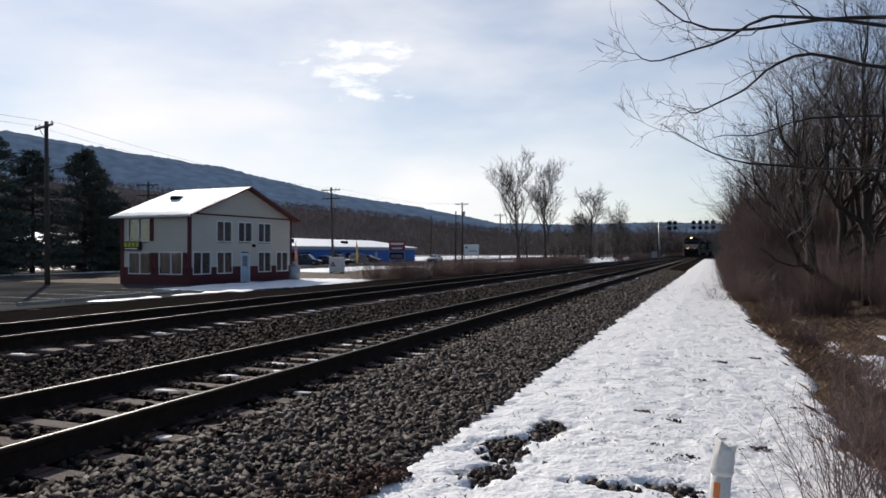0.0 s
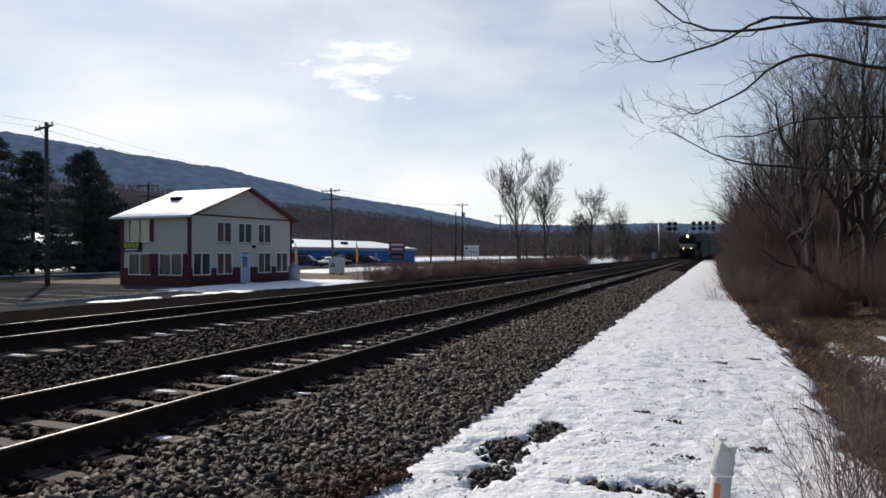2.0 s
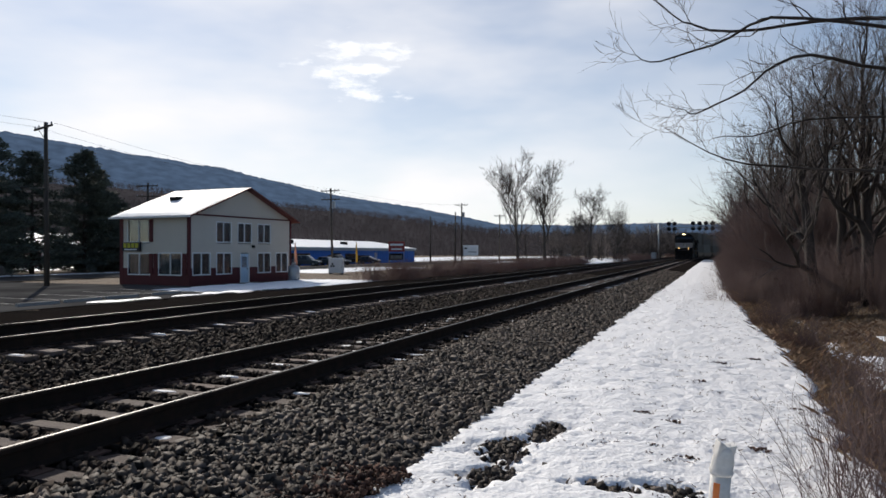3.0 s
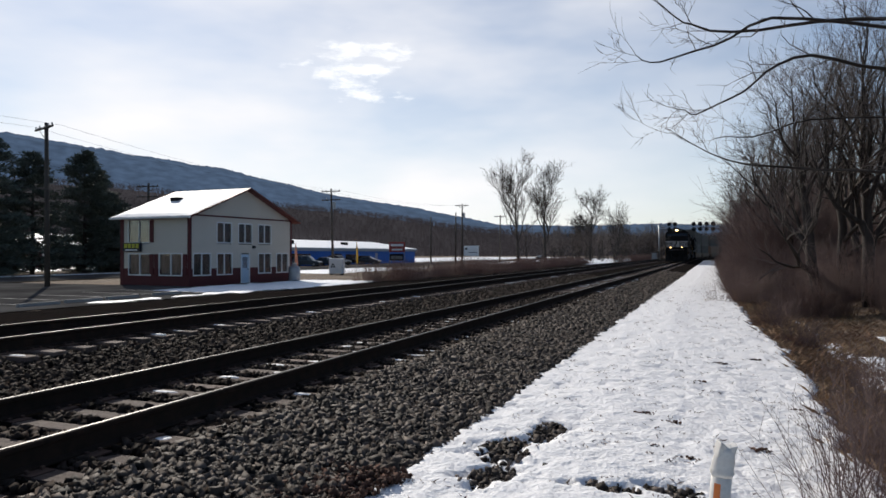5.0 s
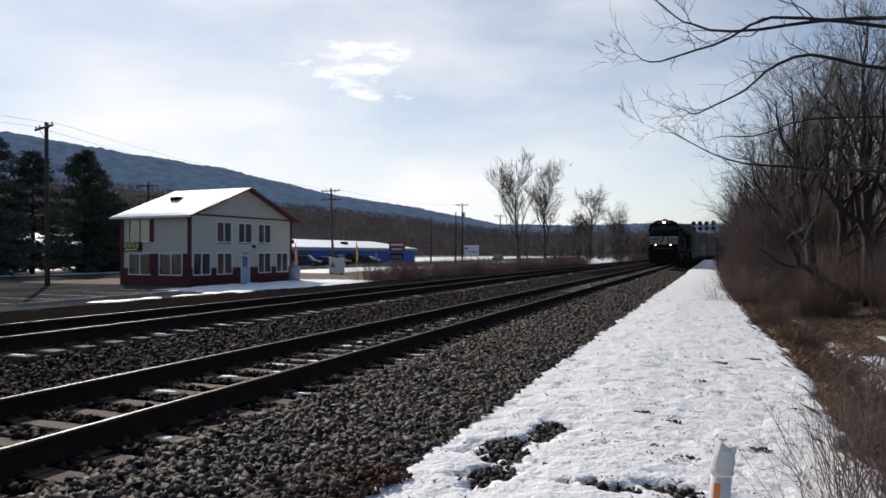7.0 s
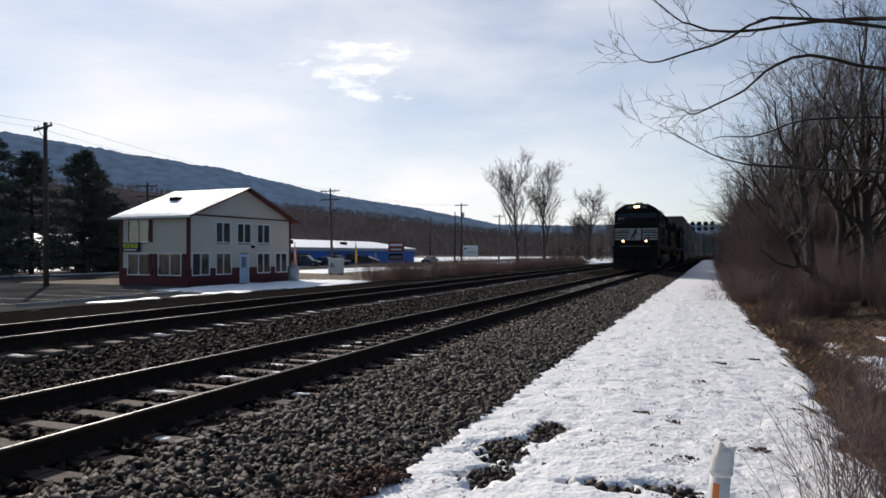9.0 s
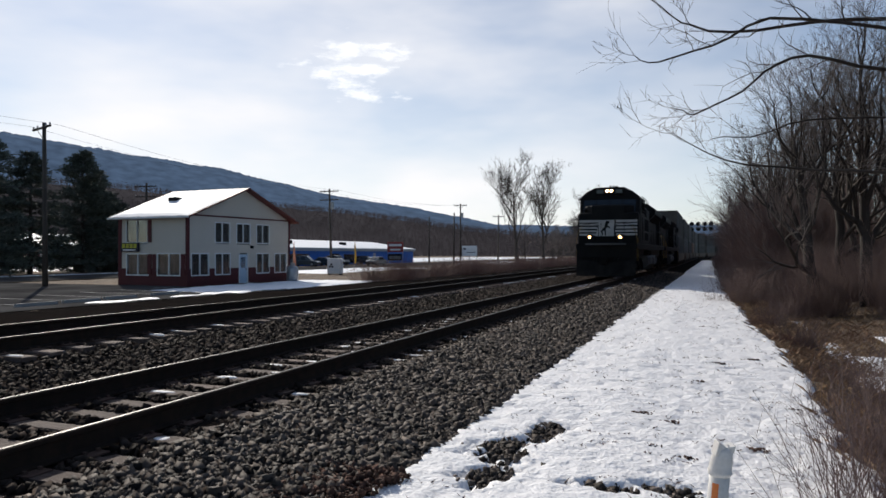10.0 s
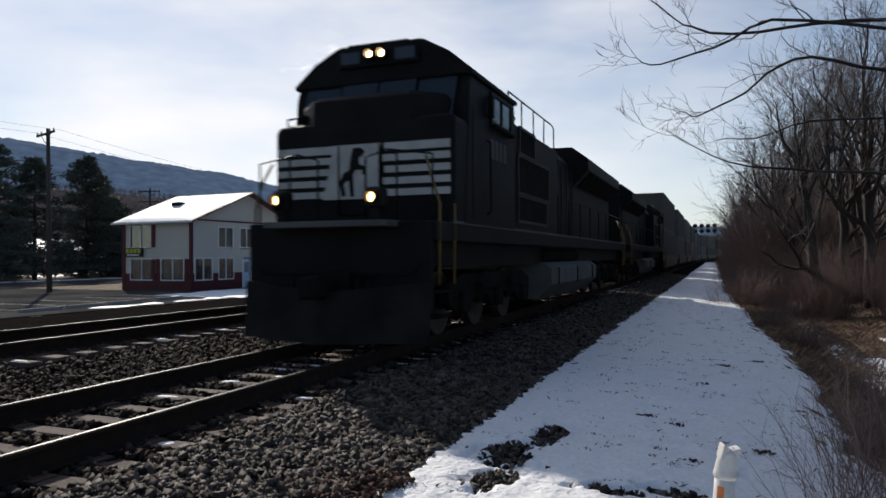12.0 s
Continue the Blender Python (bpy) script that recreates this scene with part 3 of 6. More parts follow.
    def cab_ring(y, lean):
        return [(x, y + lean * max(0, z - 3.3) * 0.35, z) for x, z in xs]
    g.loft([cab_ring(1.62, 1), cab_ring(4.5, 0)])
    cab = part("cab", g, LOCO_BLACK, t, "black operator's cab", bevel=0.025, m=WIDE.copy())
    g = Geo().prism([(-1.535, 4.17), (-1.55, 4.24), (-1.17, 4.58), (-0.78, 4.80), (-0.70, 4.83), (0.70, 4.83), (0.78, 4.80), (1.17, 4.58), (1.55, 4.24), (1.535, 4.17), (1.44, 4.18), (-1.44, 4.18)], 1.86, 4.53)
    part("cab_roof", g, LOCO_BLACK, cab, bevel=0.02)
    for x0, x1 in ((-1.3, -0.68), (-0.64, -0.02), (0.02, 0.64), (0.68, 1.3)):
        g = Geo()
        y0, y1 = 1.66, 1.94
        zt = 4.26 if abs(x0) < 1 and abs(x1) < 1 else 4.18
        g.add([(x0, y0, 3.46), (x1, y0, 3.46), (x1, y1, zt), (x0, y1, zt), (x0, y0 + .03, 3.46), (x1, y0 + .03, 3.46), (x1, y1 + .03, zt), (x0, y1 + .03, zt)],
              [(0, 1, 2, 3), (7, 6, 5, 4), (0, 4, 5, 1), (1, 5, 6, 2), (2, 6, 7, 3), (3, 7, 4, 0)])
        g.v = [(x, y - 0.035, z) for x, y, z in g.v]
        part("windshield_pane", g, GLASS, cab, "dark windshield glass")
    for s in (-1, 1):
        for y0, y1 in ((2.98, 3.54), (3.58, 4.14)):
            a, b = sorted((s * 1.495, s * 1.512))
            part("side_window", Geo().box(a, b, y0, y1, 3.62, 4.06), GLASS, cab, "dark cab side window")
        a, b = sorted((s * 1.49, s * 1.535))
        g = Geo()
        for q in ((2.92, 2.98, 3.56, 4.12), (4.14, 4.20, 3.56, 4.12), (2.98, 4.14, 4.06, 4.12), (2.98, 4.14, 3.56, 3.62), (3.54, 3.58, 3.62, 4.06)):
            g.box(a, b, *q)
        part("window_frame", g, LOCO_BLACK, cab)
        a, b = sorted((s * 1.49, s * 1.60))
        part("arm_rest", Geo().box(a, b, 2.95, 4.17, 3.50, 3.555, 0.01), LOCO_DIRT, cab)
        # number bars under the window
        for k in range(4):
            a, b = sorted((s * 1.5, s * 1.506))
            part("number_bar", Geo().box(a, b, 2.98 + 0.25 * k, 3.13 + 0.25 * k, 2.98, 3.32), TANK, cab, "dull pale number bar")
        a, b = sorted((s * 1.52, s * 1.62))
        part("mirror", Geo().box(a, b, 2.72, 2.80, 3.62, 4.0, 0.01), LOCO_BLACK, cab)
        a, b = sorted((s * 1.498, s * 1.51))
        part("cab_door", Geo().box(a, b, 2.0, 2.66, 1.9, 3.7, 0.004), LOCO_BLACK, cab)
        part("cab_grab_iron", Geo().tube([(s * 1.5, 2.75, 2.0), (s * 1.56, 2.75, 2.05), (s * 1.56, 2.75, 3.2), (s * 1.5, 2.75, 3.25)], 0.016, 6), LOCO_DIRT, cab, smooth=True)

    def lamp_tube(x, y, z, r, depth, glow, parent, name, label):
        """A lamp set back in its round hood."""
        n = 20
        rim = lambda q, yy: [(x + q * math.cos(6.2832 * k / n), yy, z + q * math.sin(6.2832 * k / n)) for k in range(n)]
        hood_ = part(name + "_bezel", Geo().loft([rim(r + 0.022, y), rim(r + 0.022, y - depth), rim(r, y - depth), rim(r, y)], cap=False), LOCO_BLACK, parent)
        part(name, Geo().cyl((x, y, z), (x, y - 0.012, z), r, n), glow, hood_, label)

    g = Geo().prism([(-0.70, 4.44), (-0.70, 4.66), (-0.52, 4.83), (0.52, 4.83), (0.70, 4.66), (0.70, 4.44)], 1.80, 2.35)
    part("headlight_housing", g, LOCO_BLACK, cab, bevel=0.02)
    for s in (-0.105, 0.105):
        lamp_tube(s, 1.80, 4.62, 0.068, 0.14, LAMP, cab, "headlight", "lit yellow headlight")
    for s in (-1, 1):
        a, b = sorted((s * 0.3, s * 0.64))
        part("number_board", Geo().box(a, b, 1.785, 1.81, 4.50, 4.70, 0.005), GLASS, cab)
        x = s * 0.77
        part("ditch_light_housing", Geo().box(x - 0.14, x + 0.14, 0.12, 0.32, 1.97, 2.27, 0.04), LOCO_BLACK, t)
        lamp_tube(x, 0.115, 2.12, 0.072, 0.12, DITCH, t, "ditch_light", "lit yellow ditch light")
        part("ditch_light_bracket", Geo().box(x - 0.06, x + 0.06, 0.15, 0.25, 1.8, 2.0), LOCO_BLACK, t)
        rail_run(t, [(s * 1.45, 0.62, 1.8), (s * 1.45, 0.62, 2.75), (s * 0.75, 0.60, 2.85), (s * 0.4, 0.6, 2.75), (s * 0.4, 0.6, 1.8)], [((s * 0.9, 0.61, 1.8), (s * 0.9, 0.61, 2.83))], name="front_handrail")
    part("front_step_plate", Geo().box(-1.0, 1.0, 0.06, 0.56, 1.72, 1.81, 0.01), TANK, t, "scuffed grey anticlimber")
    part("roof_antenna", Geo().box(-0.25, 0.25, 2.9, 3.4, 4.86, 4.93, 0.02), LOCO_BLACK, cab)
    g = Geo()
    for k, x in enumerate((-0.16, 0, 0.16)):
        g.cyl((x, 3.8, 4.98), (x, 3.45 + 0.05 * k, 5.0), 0.03, 8, 0.07)
    g.box(-0.2, 0.2, 3.78, 3.86, 4.85, 5.0)
    part("air_horn", g, LOCO_BLACK, cab)
    # hoods
    g = Geo().prism([(-0.98, 1.8), (-0.98, 4.05), (-0.72, 4.36), (0.72, 4.36), (0.98, 4.05), (0.98, 1.8)], 4.45, 13.2)
    hood = part("long_hood", g, LOCO_BLACK, t, "black engine hood", bevel=0.02)
    for s in (-1, 1):
        for k in range(6):
            y = 8.75 + 0.72 * k
            a, b = sorted((s * 0.975, s * 0.998))
            part("hood_door", Geo().box(a, b, y, y + 0.64, 2.0, 3.75, 0.008), LOCO_BLACK, hood)
            a, b = sorted((s * 0.99, s * 1.03))
            part("door_post", Geo().box(a, b, y + 0.645, y + 0.715, 1.9, 3.9), TANK_EDGE, hood)
        a, b = sorted((s * 0.90, s * 1.50))
        cabinet = part("equipment_cabinet", Geo().box(a, b, 4.56, 8.7, 1.82, 3.9, 0.03), LOCO_BLACK, hood)
        for y0, y1, z0, z1 in ((5.0, 7.6, 2.58, 3.28), (5.0, 7.4, 2.02, 2.48), (5.1, 6.3, 3.38, 3.84)):
            a, b = sorted((s * 1.49, s * 1.506))
            part("intake_screen", Geo().box(a, b, y0, y1, z0, z1), LOCO_DIRT, cabinet)
            a, b = sorted((s * 1.495, s * 1.53))
            g = Geo()
            for q in ((y0 - 0.06, y0, z0 - 0.06, z1 + 0.06), (y1, y1 + 0.06, z0 - 0.06, z1 + 0.06), (y0, y1, z1, z1 + 0.06), (y0, y1, z0 - 0.06, z0)):
                g.box(a, b, *q)
            part("screen_frame", g, TANK_EDGE, cabinet, "worn metal screen frame")
        for yy in (4.75, 8.3):
            part("lift_lug", Geo().box(s * 1.3 - 0.05, s * 1.3 + 0.05, yy, yy + 0.14, 3.88, 4.0, 0.01), LOCO_DIRT, cabinet)
        for k in range(5):
            a, b = sorted((s * 0.99, s * 1.03))
            part("louvre", Geo().box(a, b, 9.0, 11.0, 3.82 + 0.05 * k, 3.85 + 0.05 * k), LOCO_DIRT, hood)
    g = Geo().prism([(-1.1, 3.7), (-1.48, 4.02), (-1.32, 4.26), (-0.80, 4.72), (-0.7, 4.80), (0.7, 4.80), (0.80, 4.72), (1.32, 4.26), (1.48, 4.02), (1.1, 3.7)], 4.56, 5.0)
    part("inverter_housing", g, LOCO_BLACK, hood, bevel=0.03)
    g = Geo().prism([(-1.02, 1.8), (-1.02, 3.45), (-1.50, 3.95), (-1.50, 4.30), (-1.0, 4.68), (1.0, 4.68), (1.50, 4.30), (1.50, 3.95), (1.02, 3.45), (1.02, 1.8)], 13.2, 20.6)
    radiator = part("radiator_section", g, LOCO_BLACK, t, "flared radiator housing", bevel=0.03)
    for s in (-1, 1):
        for k in range(9):
            y = 13.7 + 0.75 * k
            g = Geo().add([(s * 1.06, y, 3.5), (s * 1.06, y + 0.65, 3.5), (s * 1.49, y + 0.65, 3.94), (s * 1.49, y, 3.94), (s * 1.09, y, 3.47), (s * 1.09, y + 0.65, 3.47), (s * 1.52, y + 0.65, 3.91), (s * 1.52, y, 3.91)],
                          [(0, 1, 2, 3), (7, 6, 5, 4), (0, 4, 5, 1), (1, 5, 6, 2), (2, 6, 7, 3), (3, 7, 4, 0)])
            part("radiator_grille", g, LOCO_DIRT, radiator)
    for y in (14.6, 16.6, 18.6):
        part("radiator_fan", Geo().cyl((0, y, 4.66), (0, y, 4.80), 0.72, 24), LOCO_DIRT, radiator)
    part("exhaust_stack", Geo().box(-0.3, 0.3, 10.2, 11.2, 4.34, 4.62, 0.03), LOCO_DIRT, hood)
    g = Geo().prism([(-0.98, 1.8), (-0.98, 4.1), (-0.7, 4.4), (0.7, 4.4), (0.98, 4.1), (0.98, 1.8)], 20.6, 21.2)
    part("rear_hood", g, LOCO_BLACK, t, bevel=0.02)
    # roof-top and walkway railings
    for s in (-1, 1):
        x = s * 1.42
        rail_run(t, [(x, 4.6, 3.9), (x, 4.6, 4.5), (x, 8.5, 4.5), (x, 8.66, 4.42), (x, 8.66, 3.88)], [((x, y, 3.9), (x, y, 4.5)) for y in (5.6, 6.6, 7.6)], name="roof_railing")
        x = s * 1.48
        rail_run(t, [(x, 8.8, 1.82), (x, 8.8, 2.8), (x, 20.9, 2.8), (x, 20.9, 1.82)], [((x, 10.2 + 1.7 * k, 1.82), (x, 10.2 + 1.7 * k, 2.8)) for k in range(6)], name="walkway_railing")
    rail_run(t, [(-1.45, 21.95, 1.8), (-1.45, 21.95, 2.8), (1.45, 21.95, 2.8), (1.45, 21.95, 1.8)], [((x, 21.95, 1.8), (x, 21.95, 2.8)) for x in (-0.5, 0.5)], name="rear_handrail")
    for s in (-1, 1):
        part("air_reservoir", Geo().cyl((s * 1.15, 8.2, 1.32), (s * 1.15, 12.5, 1.32), 0.17, 14), LOCO_DIRT, t, smooth=True)
    return t, wheels


lead_loco, lead_wheels = locomotive("black freight locomotive with white nose stripes and lit headlights")
second_loco, second_wheels = locomotive("second black freight locomotive coupled cab to the rear", stripes=False)

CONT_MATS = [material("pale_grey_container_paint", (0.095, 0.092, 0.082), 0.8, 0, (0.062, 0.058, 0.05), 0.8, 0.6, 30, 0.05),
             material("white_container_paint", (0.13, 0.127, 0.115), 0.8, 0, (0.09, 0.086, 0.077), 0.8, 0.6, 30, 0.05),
             material("dull_brown_container_paint", (0.20, 0.12, 0.08), 0.6, 0, (0.14, 0.09, 0.07), 0.8, 0.6, 30, 0.05)]


def container_mesh(mat, L=16.15, W=2.59, H=2.9):
    """A container with corrugated sides."""
    g = Geo()
    n = int(L / 0.14)
    out = []
    for i in range(n):
        y = 0.12 + (L - 0.24) * i / n
        out.append((y, W / 2 - (0.035 if (i // 2) % 2 else 0.0)))
    ring = [(x, y) for y, x in out] + [(-x, y) for y, x in reversed(out)]
    g.prism(ring, 0.16, H - 0.1, "z")
    for y in (0, L - 0.16):
        for s in (-1, 1):
            a, b = sorted((s * (W / 2 - 0.15), s * (W / 2 + 0.002)))
            g.box(a, b, y, y + 0.16, 0, H)
    for s in (-1, 1):
        a, b = sorted((s * (W / 2 - 0.08), s * (W / 2 + 0.002)))
        g.box(a, b, 0.16, L - 0.16, 0, 0.17)
        g.box(a, b, 0.16, L - 0.16, H - 0.11, H)
    g.box(-W / 2 + 0.1, W / 2 - 0.1, 0.02, L - 0.02, H - 0.04, H - 0.005)
    g.box(-W / 2 + 0.15, W / 2 - 0.15, 0.02, 0.1, 0.05, H - 0.05)
    return g.mesh("container", mat)


CONTAINERS = [container_mesh(m) for m in CONT_MATS]
WELL = material("weathered_well_car_paint", (0.16, 0.11, 0.07), 0.75, 0, (0.09, 0.07, 0.055), 1.0, 0.7, 40, 0.1)


def well_car(k):
    t = thing("well_car", pose(0, 0, 0), "weathered well car carrying two stacked containers", "freight car", "train")
    g = Geo()
    for s in (-1, 1):
        a, b = sorted((s * 1.33, s * 1.48))
        g.box(a, b, 2.6, 19.2, 0.45, 1.25)
        g.box(a, b, 2.6, 19.2, 1.25, 1.33)
    g.box(-1.4, 1.4, 0.4, 2.6, 0.95, 1.25)
    g.box(-1.4, 1.4, 19.2, 21.4, 0.95, 1.25)
    g.box(-1.35, 1.35, 2.6, 19.2, 0.33, 0.45)
    part("well_body", g, WELL, t)
    for y in (1.5, 20.3):
        g = Geo()
        for s in (-1, 1):
            a, b = sorted((s * 0.98, s * 1.14))
            g.prism([(y - 1.1, 0.35), (y - 1.1, 0.55), (y - 0.4, 0.72), (y + 0.4, 0.72), (y + 1.1, 0.55), (y + 1.1, 0.35), (y + 0.5, 0.25), (y - 0.5, 0.25)], a, b, "x")
        g.box(-1.0, 1.0, y - 0.2, y + 0.2, 0.5, 0.95)
        part("truck_frame", g, LOCO_DIRT, t)
        for d in (-0.9, 0.9):
            wheelset(t, y + d, 0.46)
    for y, s in ((0.4, -1), (21.4, 1)):
        part("coupler", Geo().box(-0.1, 0.1, min(y, y + 0.5 * s), max(y, y + 0.5 * s), 0.75, 0.98, 0.02), LOCO_DIRT, t)
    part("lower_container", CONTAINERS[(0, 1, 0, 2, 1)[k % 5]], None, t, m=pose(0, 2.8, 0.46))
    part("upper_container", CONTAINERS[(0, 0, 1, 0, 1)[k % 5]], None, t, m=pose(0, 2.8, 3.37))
    return t


well_cars = [well_car(k) for k in range(12)]


# ---------------------------------------------------------------- shop building by the tracks
SIDING = material("cream_vinyl_siding", (0.62, 0.56, 0.48), 0.6, 0, (0.54, 0.485, 0.41), 0.5, 0.5, 30, 0.05)
MAROON = material("maroon_paint", (0.10, 0.018, 0.021), 0.6, 0, (0.07, 0.015, 0.017), 1.0, 0.6, 40, 0.1)
RED_METAL = material("red_roof_metal", (0.14, 0.04, 0.035), 0.6, 0, (0.10, 0.032, 0.028), 1.0, 0.6, 40, 0.05)
WHITE_TRIM = material("white_trim_paint", (0.78, 0.78, 0.77), 0.5, 0, (0.68, 0.68, 0.66), 2, 0.4, 40, 0.05)
DOOR_BLUE = material("pale_blue_door_paint", (0.50, 0.62, 0.74), 0.5, 0, (0.44, 0.56, 0.68), 2, 0.4, 40, 0.05)
WINDOW = clear_pane("shop_window_glass")
CURTAIN = material("curtain_cloth", (0.23, 0.22, 0.21), 0.9, 0, (0.085, 0.082, 0.08), 1.6, 0.9, 50, 0.1, 0.01, (3, 3, 0.6))
SIGN_BLACK = material("black_sign_board", (0.015, 0.016, 0.03), 0.5)
SIGN_YELLOW = material("yellow_sign_letters", (0.55, 0.52, 0.05), 0.5)
SNOW_ROOF = material("roof_snow", (0.86, 0.88, 0.91), 0.6, 0, (0.80, 0.82, 0.86), 0.8, 0.5, 12, 0.2, 0.02)
CONCRETE = material("grey_concrete", (0.32, 0.31, 0.29), 0.85, 0, (0.22, 0.21, 0.2), 1.5, 0.6, 50, 0.2)


def window_unit(parent, at, u0, u1, z0, z1, panes=2, name="window"):
    """A framed window on a wall; at(u, d, z) gives the place u along, d out of and z up the wall."""
    def slab(a0, a1, d0, d1, b0, b1):
        g = Geo()
        v = [at(u, d, z) for z in (b0, b1) for d in (d0, d1) for u in (a0, a1)]
        return g.add(v, [(0, 2, 3, 1), (4, 5, 7, 6), (0, 1, 5, 4), (2, 6, 7, 3), (0, 4, 6, 2), (1, 3, 7, 5)])
    w = part(name, slab(u0, u1, -0.10, -0.06, z0, z1), CURTAIN, parent, "white-framed sliding window with drawn curtain")
    f = 0.075
    for q in ((u0 - f, u0, z0 - f, z1 + f), (u1, u1 + f, z0 - f, z1 + f)):
        part("window_frame", slab(q[0], q[1], -0.10, 0.035, q[2], q[3]), WHITE_TRIM, w)
    for q in ((u0, u1, z1, z1 + f), (u0, u1, z0 - f, z0)):
        part("window_frame", slab(q[0], q[1], -0.10, 0.038, q[2], q[3]), WHITE_TRIM, w)
    for k in range(panes):
        a, b = u0 + (u1 - u0) * k / panes, u0 + (u1 - u0) * (k + 1) / panes
        part("pane", slab(a + 0.02, b - 0.02, -0.045, -0.035, z0, z1), WINDOW, w, "reflecting window glass")
        if k:
            part("mullion", slab(a - 0.03, a + 0.03, -0.06, 0.02, z0, z1), WHITE_TRIM, w)
    return w


def wall_panel(rects, u0, u1, z0, z1):
    """Cells of a wall from (u0, z0) to (u1, z1) that leave the openings free."""
    us = sorted({u0, u1, *[r[0] for r in rects], *[r[1] for r in rects]})
    zs = sorted({z0, z1, *[r[2] for r in rects], *[r[3] for r in rects]})
    for a, b in zip(us, us[1:]):
        for c, d in zip(zs, zs[1:]):
            if not any(r[0] <= a and b <= r[1] and r[2] <= c and d <= r[3] for r in rects) and a >= u0 and b <= u1 and c >= z0 and d <= z1:
                yield a, b, c, d


def shop():
    L, D, H, RISE = 10.36, 6.0, 4.56, 2.02
    t = thing("shop_building", pose(-30.84, 35.34, -0.47, 0, 0, 86.24), "two-storey cream shop with maroon base and snowy red roof", "building")
    gable = lambda u, d, z: (u, -d, z)
    side = lambda u, d, z: (-d, u, z)
    front_open = [(2.46, 3.78, 2.86, 4.12), (4.53, 5.84, 2.86, 4.12), (6.60, 7.92, 2.86, 4.12), (0.36, 1.82, 0.73, 2.06), (2.47, 3.82, 0.73, 2.06),
                  (6.60, 7.92, 0.73, 2.06), (8.62, 9.92, 0.73, 2.06), (4.76, 5.60, 0.02, 2.06)]
    side_open = [(3.42, 5.28, 2.84, 4.26), (3.36, 5.24, 0.73, 2.04), (0.62, 2.50, 0.73, 2.06)]

    def clad(at, rects, length, name, label):
        g = Geo()
        z = 1.12
        rows = []
        while z < H - 1e-6:
            rows.append((z, min(z + 0.20, H)))
            z += 0.20
        for z0, z1 in rows:      # lapped boards, each tipped out at its foot
            cuts = [r for r in rects if r[2] < z1 - 0.01 and r[3] > z0 + 0.01]
            us = [0.0] + sorted(x for r in cuts for x in (r[0], r[1])) + [length]
            for a, b in zip(us[::2], us[1::2]):
                if b - a > 0.01:
                    v = [at(a, -0.12, z0), at(b, -0.12, z0), at(b, 0.022, z0), at(a, 0.022, z0), at(a, -0.12, z1), at(b, -0.12, z1), at(b, 0.006, z1), at(a, 0.006, z1)]
                    g.add(v, [(0, 1, 2, 3), (7, 6, 5, 4), (0, 4, 5, 1), (1, 5, 6, 2), (2, 6, 7, 3), (3, 7, 4, 0)])
        part(name, g, SIDING, t, label)
        for a, b, c, d in wall_panel(rects, 0, length, 0, 1.12):
            g = Geo()
            v = [at(u, q, z) for z in (c, d) for q in (-0.12, 0.03) for u in (a, b)]
            g.add(v, [(0, 2, 3, 1), (4, 5, 7, 6), (0, 1, 5, 4), (2, 6, 7, 3), (0, 4, 6, 2), (1, 3, 7, 5)])
            part("wall_base", g, MAROON, t, "maroon painted lower wall")

    clad(gable, front_open, L, "gable_wall", "cream lapped siding")
    clad(side, side_open, D, "side_wall", "cream lapped siding")
    part("back_wall", Geo().box(0, L, D - 0.12, D, 0, H), SIDING, t)
    part("end_wall", Geo().box(L - 0.12, L, 0.12, D - 0.12, 0, H), SIDING, t)
    part("upper_floor", Geo().box(0.13, L - 0.13, 0.13, D - 0.13, 2.35, 2.55), CONCRETE, t)
    part("gable_end", Geo().prism([(-0.02, H), (L + 0.02, H), (L / 2, H + RISE)], -0.0, 0.12), SIDING, t, "cream gable above the eaves")
    part("gable_end", Geo().prism([(-0.02, H), (L + 0.02, H), (L / 2, H + RISE)], D - 0.12, D), SIDING, t)
    part("eaves_band", Geo().box(-0.02, L + 0.02, -0.05, 0.0, H - 0.05, H + 0.05), MAROON, t, "maroon band under the gable")
    for x in (-0.04, L - 0.16):
        part("corner_board", Geo().box(x, x + 0.20, -0.045, 0.12, 0, H - 0.05), MAROON, t, "maroon corner board")
    part("corner_board", Geo().box(-0.046, 0.02, 5.72, 6.04, 0, H - 0.05), MAROON, t, "maroon corner board")
    part("ceiling_panel", Geo().box(0.12, L - 0.12, 0.12, D - 0.12, H - 0.1, H), CONCRETE, t)
    o, e = 0.42, 0.55
    slope = RISE / (L / 2)

    def roof_plane(s, lift, th, y0, y1, far=0.0, top=1.0):
        c = L / 2
        x1 = s * (c + o - far)
        zr, ze = H + RISE + 0.06 + lift, H + 0.06 - o * slope + far * slope + lift
        x0, z0 = s * (1 - top) * c, H + RISE + 0.06 + lift - (1 - top) * c * slope
        return Geo().prism([(c + x0, z0), (c + x1, ze), (c + x1, ze - th), (c + x0, z0 - th)], y0, y1)
    for s in (-1, 1):
        part("roof", roof_plane(s, 0.0, 0.09, -e, D + e), RED_METAL, t, "red metal roof")
        part("barge_board", roof_plane(s, 0.004, 0.11, -e - 0.03, -e), RED_METAL, t, "red barge board")
    g = Geo()
    n, mrow = 26, 20
    c = L / 2
    vs = []
